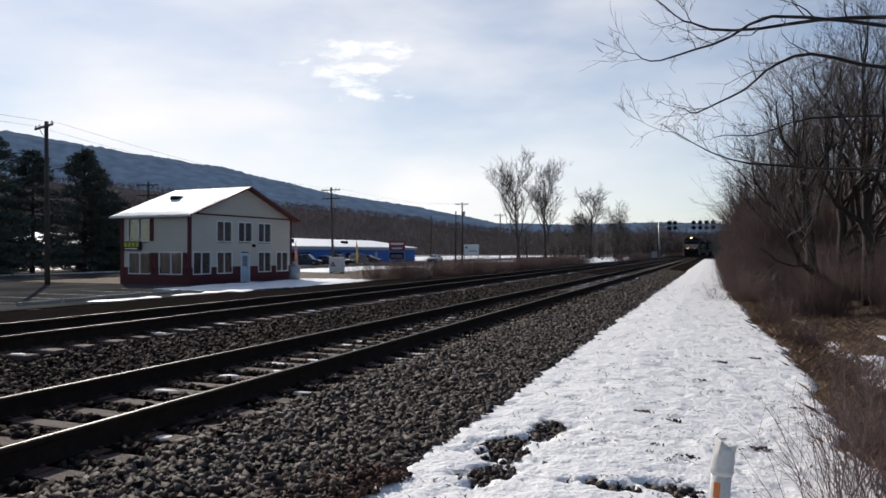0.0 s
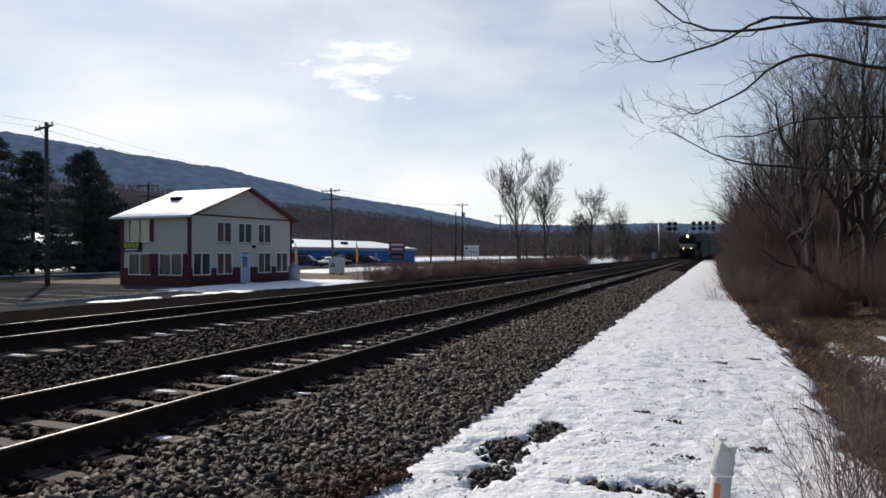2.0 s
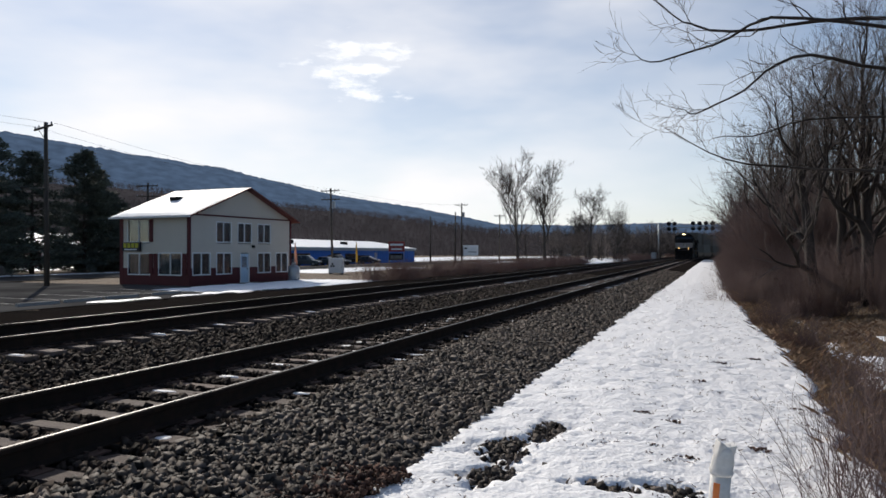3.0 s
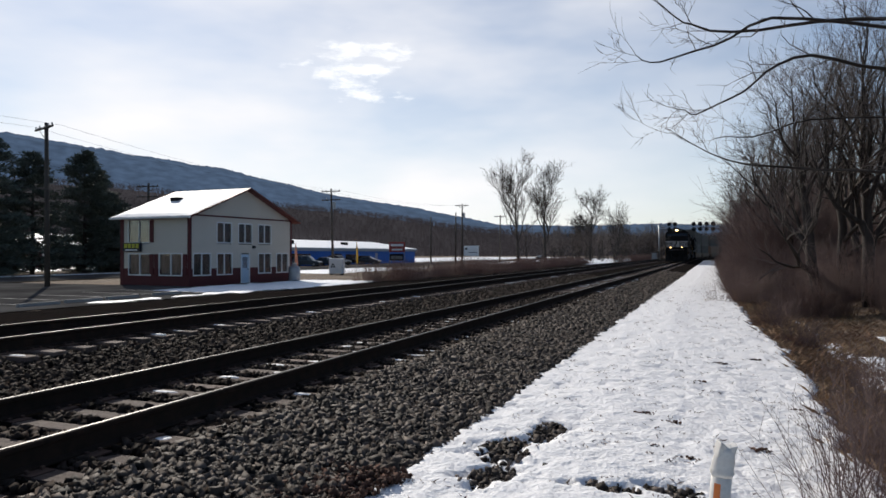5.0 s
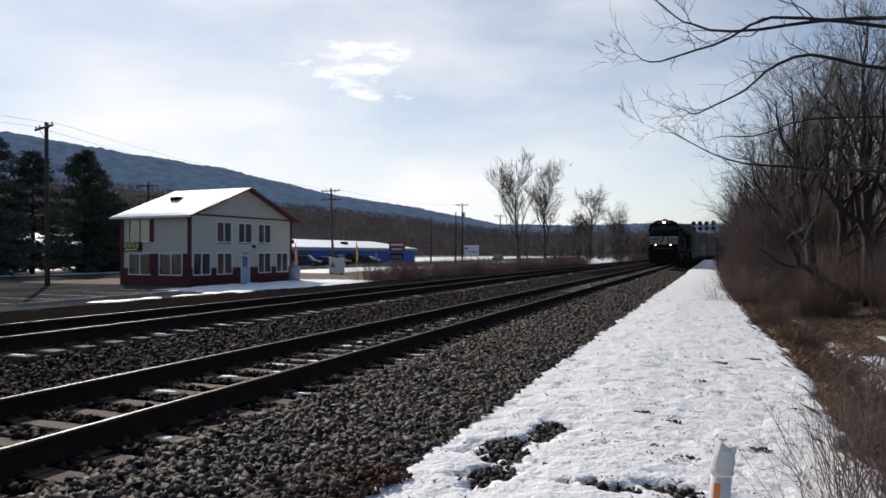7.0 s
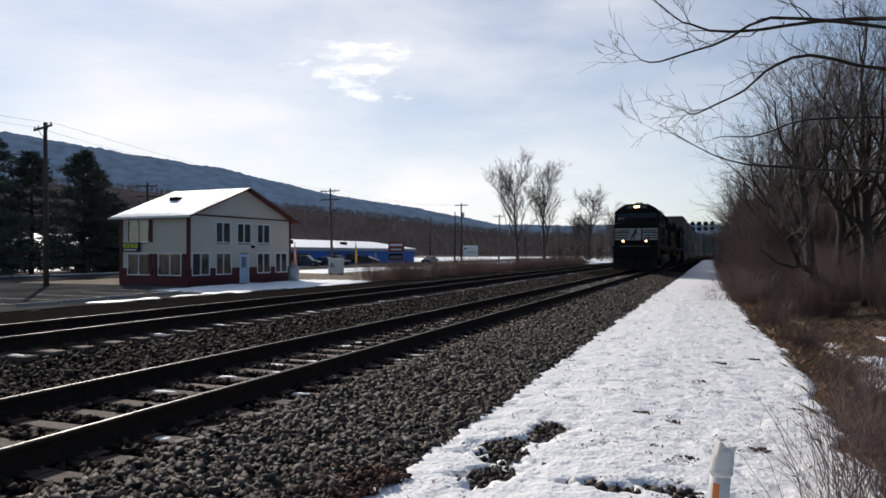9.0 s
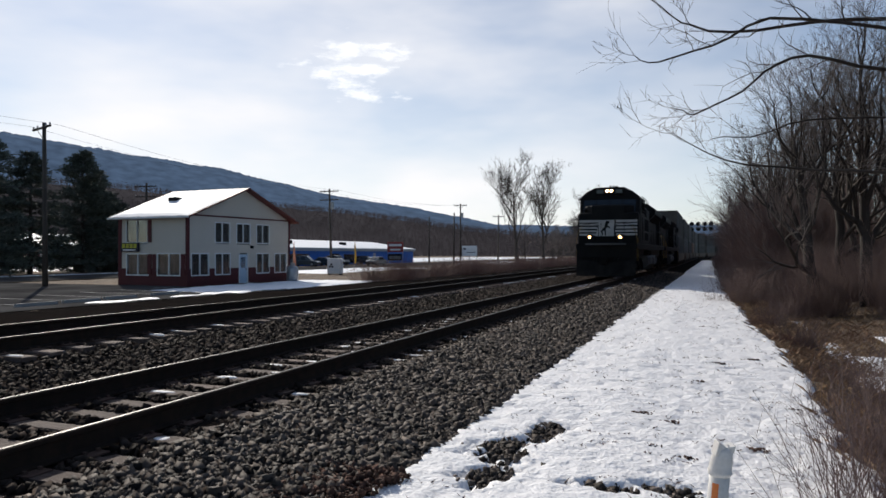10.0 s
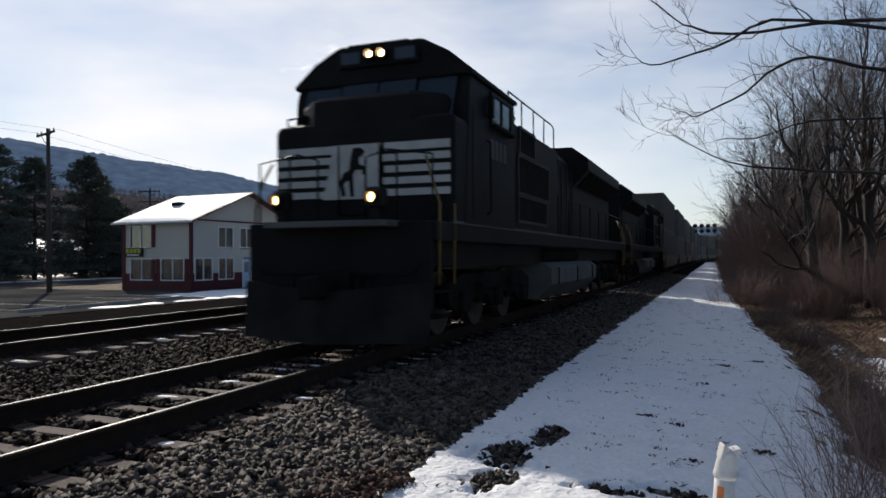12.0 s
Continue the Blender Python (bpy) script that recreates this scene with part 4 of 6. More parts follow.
    for i in range(n + 1):
        for j in range(mrow + 1):
            u, v = i / n, j / mrow
            x = -o + (c + o) * u * 0.985
            y = -e + 0.04 + (D + 2 * e - 0.08) * v
            edge = min(u * 14, (1 - u) * 14, v * 14, (1 - v) * 14, 1)
            cut = smooth_step(0.70, 0.94, u + 0.16 * (1 - v) + 0.06 * fbm(x, y, 1.2, 2))
            vs.append((x, y, H + 0.075 + x * slope + 0.11 * edge * (1 - cut) - 0.13 * cut + 0.02 * fbm(x, y, 0.9, 5)))
    g.v = vs
    g.f = [(i * (mrow + 1) + j, (i + 1) * (mrow + 1) + j, (i + 1) * (mrow + 1) + j + 1, i * (mrow + 1) + j + 1) for i in range(n) for j in range(mrow)]
    part("roof_snow", g, SNOW_ROOF, t, "thick snow cover", smooth=True)
    part("gutter", Geo().box(-o - 0.12, -o, -e, D + e, H + 0.06 - o * slope - 0.13, H + 0.06 - o * slope - 0.01, 0.02), WHITE_TRIM, t, "white gutter")
    part("skylight", Geo().box(2.35, 3.2, 3.4, 4.1, H + 0.95, H + 1.38, 0.03), LOCO_BLACK, t, "dark roof hatch")
    for r in front_open[:-1]:
        window_unit(t, gable, *r)
    for r in side_open:
        window_unit(t, side, *r)
    d = part("door", Geo().box(4.78, 5.58, 0.02, 0.07, 0.03, 2.04), DOOR_BLUE, t, "pale blue front door")
    part("door_pane", Geo().box(4.95, 5.42, 0.005, 0.018, 1.1, 1.85), WINDOW, d, "door glass")
    part("door_handle", Geo().cyl((5.48, 0.02, 1.0), (5.48, -0.06, 1.0), 0.025, 8), STEEL_DARK, d)
    for q in ((4.70, 4.78, 0.02, 2.12), (5.58, 5.66, 0.02, 2.12)):
        part("door_frame", Geo().box(q[0], q[1], -0.04, 0.08, q[2], q[3]), WHITE_TRIM, d)
    part("wall_lamp", Geo().box(5.9, 6.15, -0.16, 0.0, 2.45, 2.65, 0.03), LOCO_BLACK, t, "small dark wall lamp")
    for u0, z0, z1 in ((3.02, 2.82, 4.28), (2.62, 0.75, 2.06), (3.02, 0.75, 2.06), (0.14, 0.75, 2.06)):
        part("shutter", Geo().box(-0.07, -0.024, u0, u0 + 0.34, z0, z1, 0.01), MAROON, t, "maroon shutter")
    sgn = part("sign_board", Geo().box(-0.20, -0.06, 4.05, 5.65, 2.22, 2.80, 0.02), SIGN_BLACK, t, "black sign board with yellow bars")
    for k in range(4):
        part("sign_bar", Geo().box(-0.212, -0.201, 4.18 + 0.35 * k, 4.44 + 0.35 * k, 2.45, 2.74), SIGN_YELLOW, sgn, "yellow bar of lettering")
    part("sign_bar", Geo().box(-0.212, -0.201, 4.3, 5.4, 2.29, 2.37), WHITE_TRIM, sgn)
    part("step", Geo().box(4.5, 5.9, -0.9, -0.06, 0.0, 0.06, 0.01), CONCRETE, t)
    return t


shop_building = shop()

# blue store
BLUE = material("blue_metal_siding", (0.04, 0.17, 0.58), 0.5, 0, (0.035, 0.14, 0.48), 0.6, 0.5, 20, 0.05)
PALE_WALL = material("pale_metal_fascia", (0.42, 0.45, 0.50), 0.5, 0, (0.35, 0.38, 0.43), 1, 0.5)


def blue_store():
    t = thing("store_building", pose(-63.5, 88, -0.45), "long low blue metal store with a snow-covered roof", "building")
    L, D, H = 58.0, 22.0, 2.5
    part("wall", Geo().box(-D, 0, 0, L, 0, H), BLUE, t, "blue ribbed metal wall")
    for k in range(60):
        y = 0.4 + k * 0.96
        part("wall_rib", Geo().box(0.0, 0.03, y, y + 0.05, 0, H), BLUE, t)
    part("fascia", Geo().prism([(0.3, H - 0.02), (0.3, H + 0.42), (-0.2, H + 0.42), (-0.2, H - 0.02)], -0.3, L + 0.3), PALE_WALL, t, "pale fascia")
    part("roof", Geo().prism([(0.45, H + 0.42), (0.45, H + 0.56), (-D / 2, H + 2.2), (-D - 0.4, H + 0.56), (-D - 0.4, H + 0.42)], -0.4, L + 0.4), SNOW_ROOF, t, "snow-covered roof")
    for y0, y1, z0, z1, m in ((21, 24.5, 0, 2.0, LOCO_BLACK), (26, 30, 0.3, 1.9, GLASS), (38, 39.1, 0, 2.1, PALE_WALL), (8, 14, 0.5, 2.0, GLASS), (31, 36, 0.4, 1.6, GLASS), (45, 49, 0.5, 1.6, GLASS)):
        part("door" if z0 == 0 else "window", Geo().box(-0.02, 0.045, y0, y1, z0, z1), m, t)
    for y, s in ((14, 0.8), (33, 0.5)):
        part("roof_vent", Geo().box(-5, -4, y, y + 1.2, H + 1.0, H + 1.6 + s * 0.3, 0.05), LOCO_BLACK, t)
    return t


blue_store()


def far_house(x, y, w, d, h, rise, wall, label):
    t = thing("distant_building", pose(x, y, -0.45), label, "building", "distant buildings")
    part("wall", Geo().box(-w / 2, w / 2, -d / 2, d / 2, 0, h), wall, t)
    part("roof", Geo().prism([(-w / 2 - 0.4, h), (w / 2 + 0.4, h), (0, h + rise)], -d / 2 - 0.4, d / 2 + 0.4), SNOW_ROOF, t, "snowy roof")
    for k in range(max(2, int(d / 3))):
        yy = -d / 2 + 1.2 + k * 3.0
        part("window", Geo().box(w / 2 - 0.02, w / 2 + 0.04, yy, yy + 1.0, 1.0, 2.2), GLASS, t)
    return t


for q in ((-122, 170, 16, 40, 4.2, 1.6, PALE_WALL, "low pale warehouse with a snowy roof"), (-95, 66, 10, 14, 3.0, 1.6, MAROON, "red distant house behind the evergreens"), (-100, 84, 12, 16, 3.2, 2.0, SIDING, "pale house behind the evergreens")):
    far_house(*q)

# ---------------------------------------------------------------- poles, signs, signals
POLE_WOOD = material("weathered_pole_wood", (0.06, 0.05, 0.043), 0.9, 0, (0.10, 0.085, 0.07), 2, 0.7, 40, 0.3, 0.01, (3, 3, 0.4))
GREY_METAL = material("galvanised_metal", (0.35, 0.36, 0.38), 0.45, 0.7, (0.27, 0.28, 0.29), 3, 0.5)
RED_SIGN = material("red_sign_face", (0.32, 0.05, 0.045), 0.5, 0, (0.22, 0.05, 0.04), 1, 0.5)


def utility_pole(x, y, h, arms=1, lean=0.0, can=False, turn=0.0, label="weathered wooden utility pole with a crossarm"):
    t = thing("utility_pole", pose(x, y, -0.47, 0, lean, turn), label, "utility pole", "roadside utility poles")
    part("pole", Geo().tube([(0, 0, -0.2), (0, 0, h * 0.5), (0, 0, h)], [0.17, 0.145, 0.11], 10), POLE_WOOD, t, smooth=True)
    for k in range(arms):
        z = h - 0.35 - 1.1 * k
        arm = part("crossarm", Geo().box(-1.25, 1.25, -0.2, -0.1, z - 0.06, z + 0.06, 0.01), POLE_WOOD, t)
        for i in (-1.15, -0.6, 0.6, 1.15):
            part("insulator", Geo().tube([(i, -0.15, z + 0.05), (i, -0.15, z + 0.14), (i, -0.15, z + 0.22)], [0.03, 0.055, 0.025], 8), GREY_METAL, arm)
        for s in (-1, 1):
            part("arm_brace", Geo().cyl((0, -0.13, z - 0.6), (s * 0.7, -0.13, z - 0.04), 0.018, 5), POLE_WOOD, t)
    if can:
        part("transformer", Geo().cyl((0.32, 0, h - 2.6), (0.32, 0, h - 1.7), 0.24, 14), GREY_METAL, t, "grey transformer can")
    return t


utility_pole(-38.4, 31.5, 10.2, 1, -1.2, False, -17)
utility_pole(-45.7, 78.8, 10.4, 2, -1.5, True, 12, "dark wooden utility pole with two crossarms")
utility_pole(-43.7, 122.5, 11.3, 1, 0, True, 10)
utility_pole(-44.6, 121.4, 9.6, 0, 0.4, False, 0, "bare wooden pole beside the road")
utility_pole(-52.9, 129.7, 9.4, 0, 0, False, 0, "bare dark wooden pole")
utility_pole(-42.9, 144.2, 10.3, 1, 0.6, False, 10)
utility_pole(-56.5, 58.5, 9.6, 2, 0, False, 12, "utility pole rising behind the shop roof")

WIRE = material("dark_cable", (0.03, 0.03, 0.03), 0.6)


def cable(a, b, sag, r=0.008, label="dark overhead cable strung between poles"):
    a, b = Vector(a), Vector(b)
    g = Geo().tube([a.lerp(b, k / 14) - Vector((0, 0, sag * 4 * (k / 14) * (1 - k / 14))) for k in range(15)], r, 4)
    return tagged(part("overhead_cable", g, WIRE, smooth=True), label, "cable", "overhead cables")


for dx, dz in ((-1.1, 0.0), (1.1, 0.0), (0.0, -2.4)):
    cable((-38.4 + dx, 31.5, 9.5 + dz), (-45.7 + dx, 78.8, 9.7 + dz), 0.7)
    cable((-45.7 + dx, 78.8, 9.7 + dz), (-43.7 + dx, 122.5, 10.6 + dz), 0.7)
    cable((-38.4 + dx, 31.5, 9.5 + dz), (-34 + dx, -15, 9.5 + dz), 0.7)
cable((-38.4, 31.5, 5.6), (-36, -8, 5.4), 0.25, 0.035, "thick pale service cable on the pole")


def signal_gantry():
    y = 148.0
    t = thing("signal_gantry", pose(-10.5, y, 0.1), "railway signal bridge with dark round signal heads", "railway signal")
    part("mast", Geo().tube([(0, 0, 0), (0, 0, 7.6)], [0.16, 0.13], 10), GREY_METAL, t, "silver signal mast", smooth=True)
    part("mast", Geo().tube([(15.0, 0, -0.5), (15.0, 0, 7.6)], [0.16, 0.13], 10), GREY_METAL, t, "silver signal mast", smooth=True)
    for z in (6.55, 7.2):
        part("beam", Geo().box(0, 15, -0.06, 0.06, z, z + 0.1), GREY_METAL, t)
    for k in range(14):
        part("lattice", Geo().cyl((k * 1.07, 0, 6.6), ((k + 1) * 1.07, 0, 7.2) if k % 2 else (k * 1.07 + 1.07, 0, 6.65), 0.03, 5), GREY_METAL, t)
    part("walkway", Geo().box(0, 15, -0.8, -0.1, 6.5, 6.54), GREY_METAL, t)
    for x in (2.0, 3.1, 6.6, 7.8, 9.0, 10.2):
        for z in (6.35, 7.35):
            h = part("signal_head", Geo().cyl((x, -0.55, z), (x, -0.45, z), 0.42, 20), LOCO_BLACK, t, "black round signal backboard")
            part("lens_hood", Geo().cyl((x, -0.8, z + 0.08), (x, -0.55, z + 0.08), 0.11, 10), LOCO_BLACK, h)
        part("signal_post", Geo().cyl((x, -0.4, 6.0), (x, -0.4, 7.7), 0.05, 6), GREY_METAL, t)
    part("relay_cabinet", Geo().box(-1.4, -0.4, -0.6, 0.6, 0, 1.6, 0.03), GREY_METAL, t, "silver relay cabinet")
    return t


signal_gantry()


def post_sign(x, y, w, h, z0, face, label, bars, bar_mat, turn=0.0, posts=2, name="road_sign"):
    t = thing(name, pose(x, y, -0.45, 0, 0, turn), label, "sign")
    panel = part("panel", Geo().box(-w / 2, w / 2, -0.06, 0.06, z0, z0 + h, 0.02), face, t)
    for k in range(posts):
        px = 0 if posts == 1 else (-w / 2 + 0.12 + (w - 0.24) * k / (posts - 1))
        part("post", Geo().cyl((px, 0.1, 0), (px, 0.1, z0 + h * 0.9), 0.06, 8), GREY_METAL, t)
    for q in bars:
        part("sign_bar", Geo().box(q[0], q[1], -0.072, -0.061, q[2], q[3]), bar_mat, panel, "bar of lettering")
    return t


post_sign(-55.6, 119.5, 3.0, 1.9, 2.3, RED_SIGN, "tall red store sign on two posts", [(-1.2, 1.2, 3.4, 3.8), (-1.0, 1.0, 2.6, 2.9)], WHITE_TRIM, 25)
post_sign(-55.6, 119.3, 2.6, 1.2, 0.75, LOCO_BLACK, "lower dark message board with pale bars", [(-1.1, 1.1, 0.95, 1.6)], CURTAIN, 25)
post_sign(-52.0, 152.0, 3.4, 2.4, 1.4, WHITE_TRIM, "weathered white billboard on posts", [(-1.4, -0.9, 2.9, 3.3), (-0.6, 1.3, 2.2, 2.35)], LOCO_BLACK, 20, 3, "billboard")
post_sign(-36.2, 41.2, 0.7, 1.2, 1.1, WHITE_TRIM, "small white sandwich sign beside the shop", [(-0.25, 0.25, 1.9, 2.1), (-0.25, 0.25, 1.4, 1.6)], RED_SIGN, 30, 2, "sidewalk_sign")


def feather_flag(x, y, mat, h, label):
    t = thing("feather_flag", pose(x, y, -0.45, 0, 0, 25), label, "flag", "roadside flags")
    part("flag_pole", Geo().tube([(0, 0, 0), (0, 0, h * 0.8), (0.12, 0, h)], [0.02, 0.018, 0.01], 6), GREY_METAL, t)
    g = Geo()
    rings = []
    for k in range(9):
        z = h * (0.25 + 0.75 * k / 8)
        w = 0.24 * math.sin(math.pi * min(1, 0.25 + k / 11)) * (1 if k < 8 else 0.3)
        b = 0.06 * math.sin(k * 1.1)
        rings.append([(0.02, b - 0.008, z), (w, b * 2 - 0.008, z - 0.05), (w, b * 2 + 0.008, z - 0.05), (0.02, b + 0.008, z)])
    part("flag_cloth", g.loft(rings), mat, t, smooth=True)
    return t


FLAG_Y = material("yellow_flag_cloth", (0.75, 0.42, 0.04), 0.8, 0, (0.6, 0.3, 0.03), 2, 0.5)
FLAG_O = material("orange_white_flag_cloth", (0.65, 0.22, 0.12), 0.8, 0, (0.6, 0.5, 0.45), 2, 0.6)
feather_flag(-38.6, 71.8, FLAG_Y, 3.6, "tall yellow feather flag at the roadside")
feather_flag(-31.0, 47.5, FLAG_O, 3.0, "faded orange feather flag beside the shop")


def propane_tank():
    t = thing("propane_tank", pose(-28.5, 43.6, -0.45), "upright weathered white propane tank on the snow", "tank")
    part("tank_body", Geo().tube([(0, 0, 0.1), (0, 0, 0.2), (0, 0, 1.0), (0, 0, 1.15), (0, 0, 1.22)], [0.36, 0.42, 0.42, 0.30, 0.12], 20), GREY_METAL, t, smooth=True)
    part("collar", Geo().cyl((0, 0, 1.18), (0, 0, 1.4), 0.17, 14), GREY_METAL, t)
    part("foot_ring", Geo().cyl((0, 0, 0), (0, 0, 0.12), 0.3, 16), STEEL_DARK, t)


propane_tank()


def ice_box():
    t = thing("white_cabinet", pose(-34.6, 60.4, -0.45, 0, 0, 15) @ Matrix.Diagonal((0.9, 0.9, 0.9, 1)), "white steel cabinet with a dark round mark", "cabinet")
    part("cabinet_body", Geo().box(-0.75, 0.75, -0.5, 0.5, 0.1, 1.75, 0.03), WHITE_TRIM, t)
    part("cabinet_door", Geo().box(-0.7, 0.02, -0.53, -0.5, 0.2, 1.6, 0.01), WHITE_TRIM, t)
    part("cabinet_door", Geo().box(0.05, 0.7, -0.53, -0.5, 0.2, 1.6, 0.01), WHITE_TRIM, t)
    for k in range(3):
        a = k * 2.094 + 1.57
        part("dark_mark", Geo().cyl((-0.3 + 0.16 * math.cos(a), -0.545, 0.95 + 0.16 * math.sin(a)), (-0.3 + 0.16 * math.cos(a), -0.532, 0.95 + 0.16 * math.sin(a)), 0.11, 10), LOCO_BLACK, t)
    for x in (-0.6, 0.6):
        part("foot", Geo().box(x - 0.08, x + 0.08, -0.4, 0.4, 0, 0.1), STEEL_DARK, t)


ice_box()
for y0, y1 in ((18.9, 20.7), (21.2, 23.0), (23.5, 25.3), (26.6, 28.4)):
    t = thing("wheel_stop", pose(-24.6 - 0.1 * (y0 - 19), (y0 + y1) / 2, -0.41), "weathered concrete wheel stop with snow against it", "wheel stop", "parking wheel stops")
    part("block", Geo().prism([(-0.1, 0), (-0.06, 0.14), (0.06, 0.14), (0.1, 0)], -0.9, 0.9), CONCRETE, t)
FADED = material("faded_line_paint", (0.55, 0.54, 0.52), 0.9, 0, (0.20, 0.195, 0.19), 2.0, 0.7, 30, 0.1)
for k in range(7):
    y = 17.2 + 2.55 * k
    setting("parking_line", sheet(steps((-31.0, -25.6, 6)), [y, y + 0.11], lambda x, yy: -0.394 + 0.01 * fbm(x, yy, 0.3)), FADED, "faded white parking line", "parking line", fix=False)


def bank(x0, x1, y0, y1, h, seed, name="snow_bank", label="shaded snow beside the building", base=-0.5):
    nx, ny = max(8, int((x1 - x0) / 0.25)), max(8, int((y1 - y0) / 0.35))

    def z(x, y):
        e = min(x - x0, x1 - x, y - y0, y1 - y)
        k = smooth_step(0.0, 0.8, e + 0.7 * fbm(x, y, 0.6, seed))
        return base + (0.02 + h + 0.05 * fbm(x, y, 0.9, seed + 3)) * k
    return setting(name, sheet(steps((x0, x1, nx)), steps((y0, y1, ny)), z), SNOW_ROOF, label, "snow", smooth=True, fix=False)


bank(-29.4, -22.6, 29.5, 47, 0.12, 11)
bank(-24.4, -22.9, 21.5, 33, 0.12, 12, label="ridge of ploughed snow along the parking lot")
bank(-46.5, -36.5, 62, 90, 0.10, 13, label="snow patch beside the road")
bank(-47, -20, 128, 260, 0.15, 14, label="open snowy field beyond the bushes")
bank(-110, -64.5, 152, 330, 0.2, 15, label="snowy field behind the poles")
bank(-60.5, -57, 26, 60, 0.05, 16, label="thin snow along the verge under the evergreens")
bank(-90, -72, 40, 80, 0.1, 18, label="snowy yard behind the evergreens")
for x0, x1, y0, y1, sd in ((2.1, 2.9, 10.2, 13.5, 17), (1.8, 2.7, 15.2, 18.6, 31), (1.9, 2.5, 20.2, 24.5, 32), (2.5, 3.3, 12.8, 16.4, 33), (1.7, 2.3, 26.5, 31.0, 34), (3.6, 4.4, 16.5, 19.5, 35)):
    bank(x0, x1, y0, y1, 0.07, sd, label="patch of snow lying in the ditch", base=-0.46 if x0 < 3 else -0.36)
for x0, x1, y0, y1 in ((-6.85, -6.25, 8.4, 10.8), (-6.9, -6.4, 12.6, 14.6), (-6.8, -6.3, 23, 34), (-7.0, -6.4, 6.9, 7.7), (-6.9, -6.4, 17.2, 19.0), (-6.7, -6.2, 40, 52)):
    bank(x0, x1, y0, y1, 0.05, 20 + y0, "snow_remnant", "thin snow remnant between the tracks", base=0.11)


# ---------------------------------------------------------------- trees and bushes
BARK = material("grey_brown_bark", (0.034, 0.027, 0.023), 0.9, 0, (0.075, 0.062, 0.054), 5, 0.7, 60, 0.5, 0.01, (1, 1, 0.3))
TWIG = material("thin_winter_twigs", (0.125, 0.10, 0.088), 0.9, 0, (0.20, 0.165, 0.145), 2, 0.6, 30, 0.0)
BUSH = material("reddish_brush_twigs", (0.135, 0.088, 0.078), 0.9, 0, (0.24, 0.175, 0.15), 0.8, 0.8, 30, 0.0)
DRY_GRASS = material("dry_tan_grass", (0.36, 0.245, 0.14), 0.9, 0, (0.19, 0.105, 0.07), 0.7, 0.95, 30, 0.0, island=0.45)
NEEDLES = material("dark_pine_needles", (0.066, 0.08, 0.066), 0.8, 0, (0.09, 0.105, 0.085), 0.8, 0.7, 20, 0.0, island=0.3)


def twist(d, angle, rnd):
    """A direction turned away from d by an angle, round it at random."""
    side = d.orthogonal().normalized()
    side.rotate(Matrix.Rotation(rnd.uniform(0, 6.283), 3, d))
    return (d * math.cos(angle) + side * math.sin(angle)).normalized()


def branch(wood, fine, p, d, length, r, level, rnd, up=0.12, spread=0.75, thin=0.0055):
    """A bough that wanders, tapers and carries smaller ones; levels below 2 go into the fine mesh."""
    n = 5 if level >= 2 else (3 if level == 1 else 2)
    pts, rad, dirs = [p], [r], [d]
    for k in range(n):
        d = (d + Vector((rnd.uniform(-1, 1), rnd.uniform(-1, 1), rnd.uniform(-1, 1))) * (0.30 if level > 1 else 0.42) + Vector((0, 0, up))).normalized()
        p = p + d * length / n
        pts.append(p)
        rad.append(r * (1 - 0.62 * (k + 1) / n))
        dirs.append(d)
    (wood if level >= 2 else fine).tube(pts, rad, 6 if level >= 3 else (5 if level == 2 else 3), cap=False)
    if level == 0:
        return
    kids = {4: 6, 3: 6, 2: 6, 1: 4}[level]
    for k in range(kids):
        f = rnd.uniform(0.3, 1.0) if k < kids - 1 else 1.0
        i = min(n - 1, int(f * n))
        q = pts[i].lerp(pts[i + 1], f * n - i)
        branch(wood, fine, q, twist(dirs[i + 1], rnd.uniform(0.35, spread + 0.1), rnd), length * rnd.uniform(0.42, 0.68), max(thin, rad[i] * rnd.uniform(0.42, 0.6)), level - 1, rnd, up, spread, thin)


def bare_tree(m, h, seed, label, levels=4, lean=(0, 0), trunk_r=None, spread=0.75, group="bare trees beside the tracks", up=0.12, thin=0.0055, twigs=None):
    rnd = random.Random(seed)
    t = thing("bare_tree", m, label, "tree", group)
    wood, fine, trunk = Geo(), Geo(), Geo()
    r = trunk_r or h * 0.017
    pts, p = [], Vector((0, 0, -0.3))
    n = 7
    for k in range(n + 1):
        pts.append(p.copy())
        p = p + Vector((lean[0] * h / n + rnd.uniform(-0.03, 0.03) * h * 0.4, lean[1] * h / n + rnd.uniform(-0.03, 0.03) * h * 0.4, h * 0.72 / n))
    rad = [r * (1.35 if k == 0 else 1.0) * (1 - 0.75 * k / n) for k in range(n + 1)]
    trunk.tube(pts, rad, 9)
    for k in range(13):
        f = 0.26 + 0.74 * (k / 12) ** 0.9
        i = min(n - 1, int(f * n))
        q = pts[i].lerp(pts[i + 1], f * n - i)
        d = twist(Vector((0, 0, 1)), rnd.uniform(0.45, spread + 0.35) * (1.15 - 0.5 * f), rnd)
        branch(wood, fine, q, d, h * rnd.uniform(0.26, 0.40) * (1.15 - 0.5 * f), rad[i] * 0.55, levels - 1, rnd, up, spread, thin)
    part("trunk", trunk, BARK, t, "grey-brown trunk", smooth=True, fix=False)
    part("branchwork", wood, BARK, t, "bare limbs", smooth=True, fix=False)
    part("crown", fine, twigs or TWIG, t, "fine leafless twigs", fix=False)
    return t


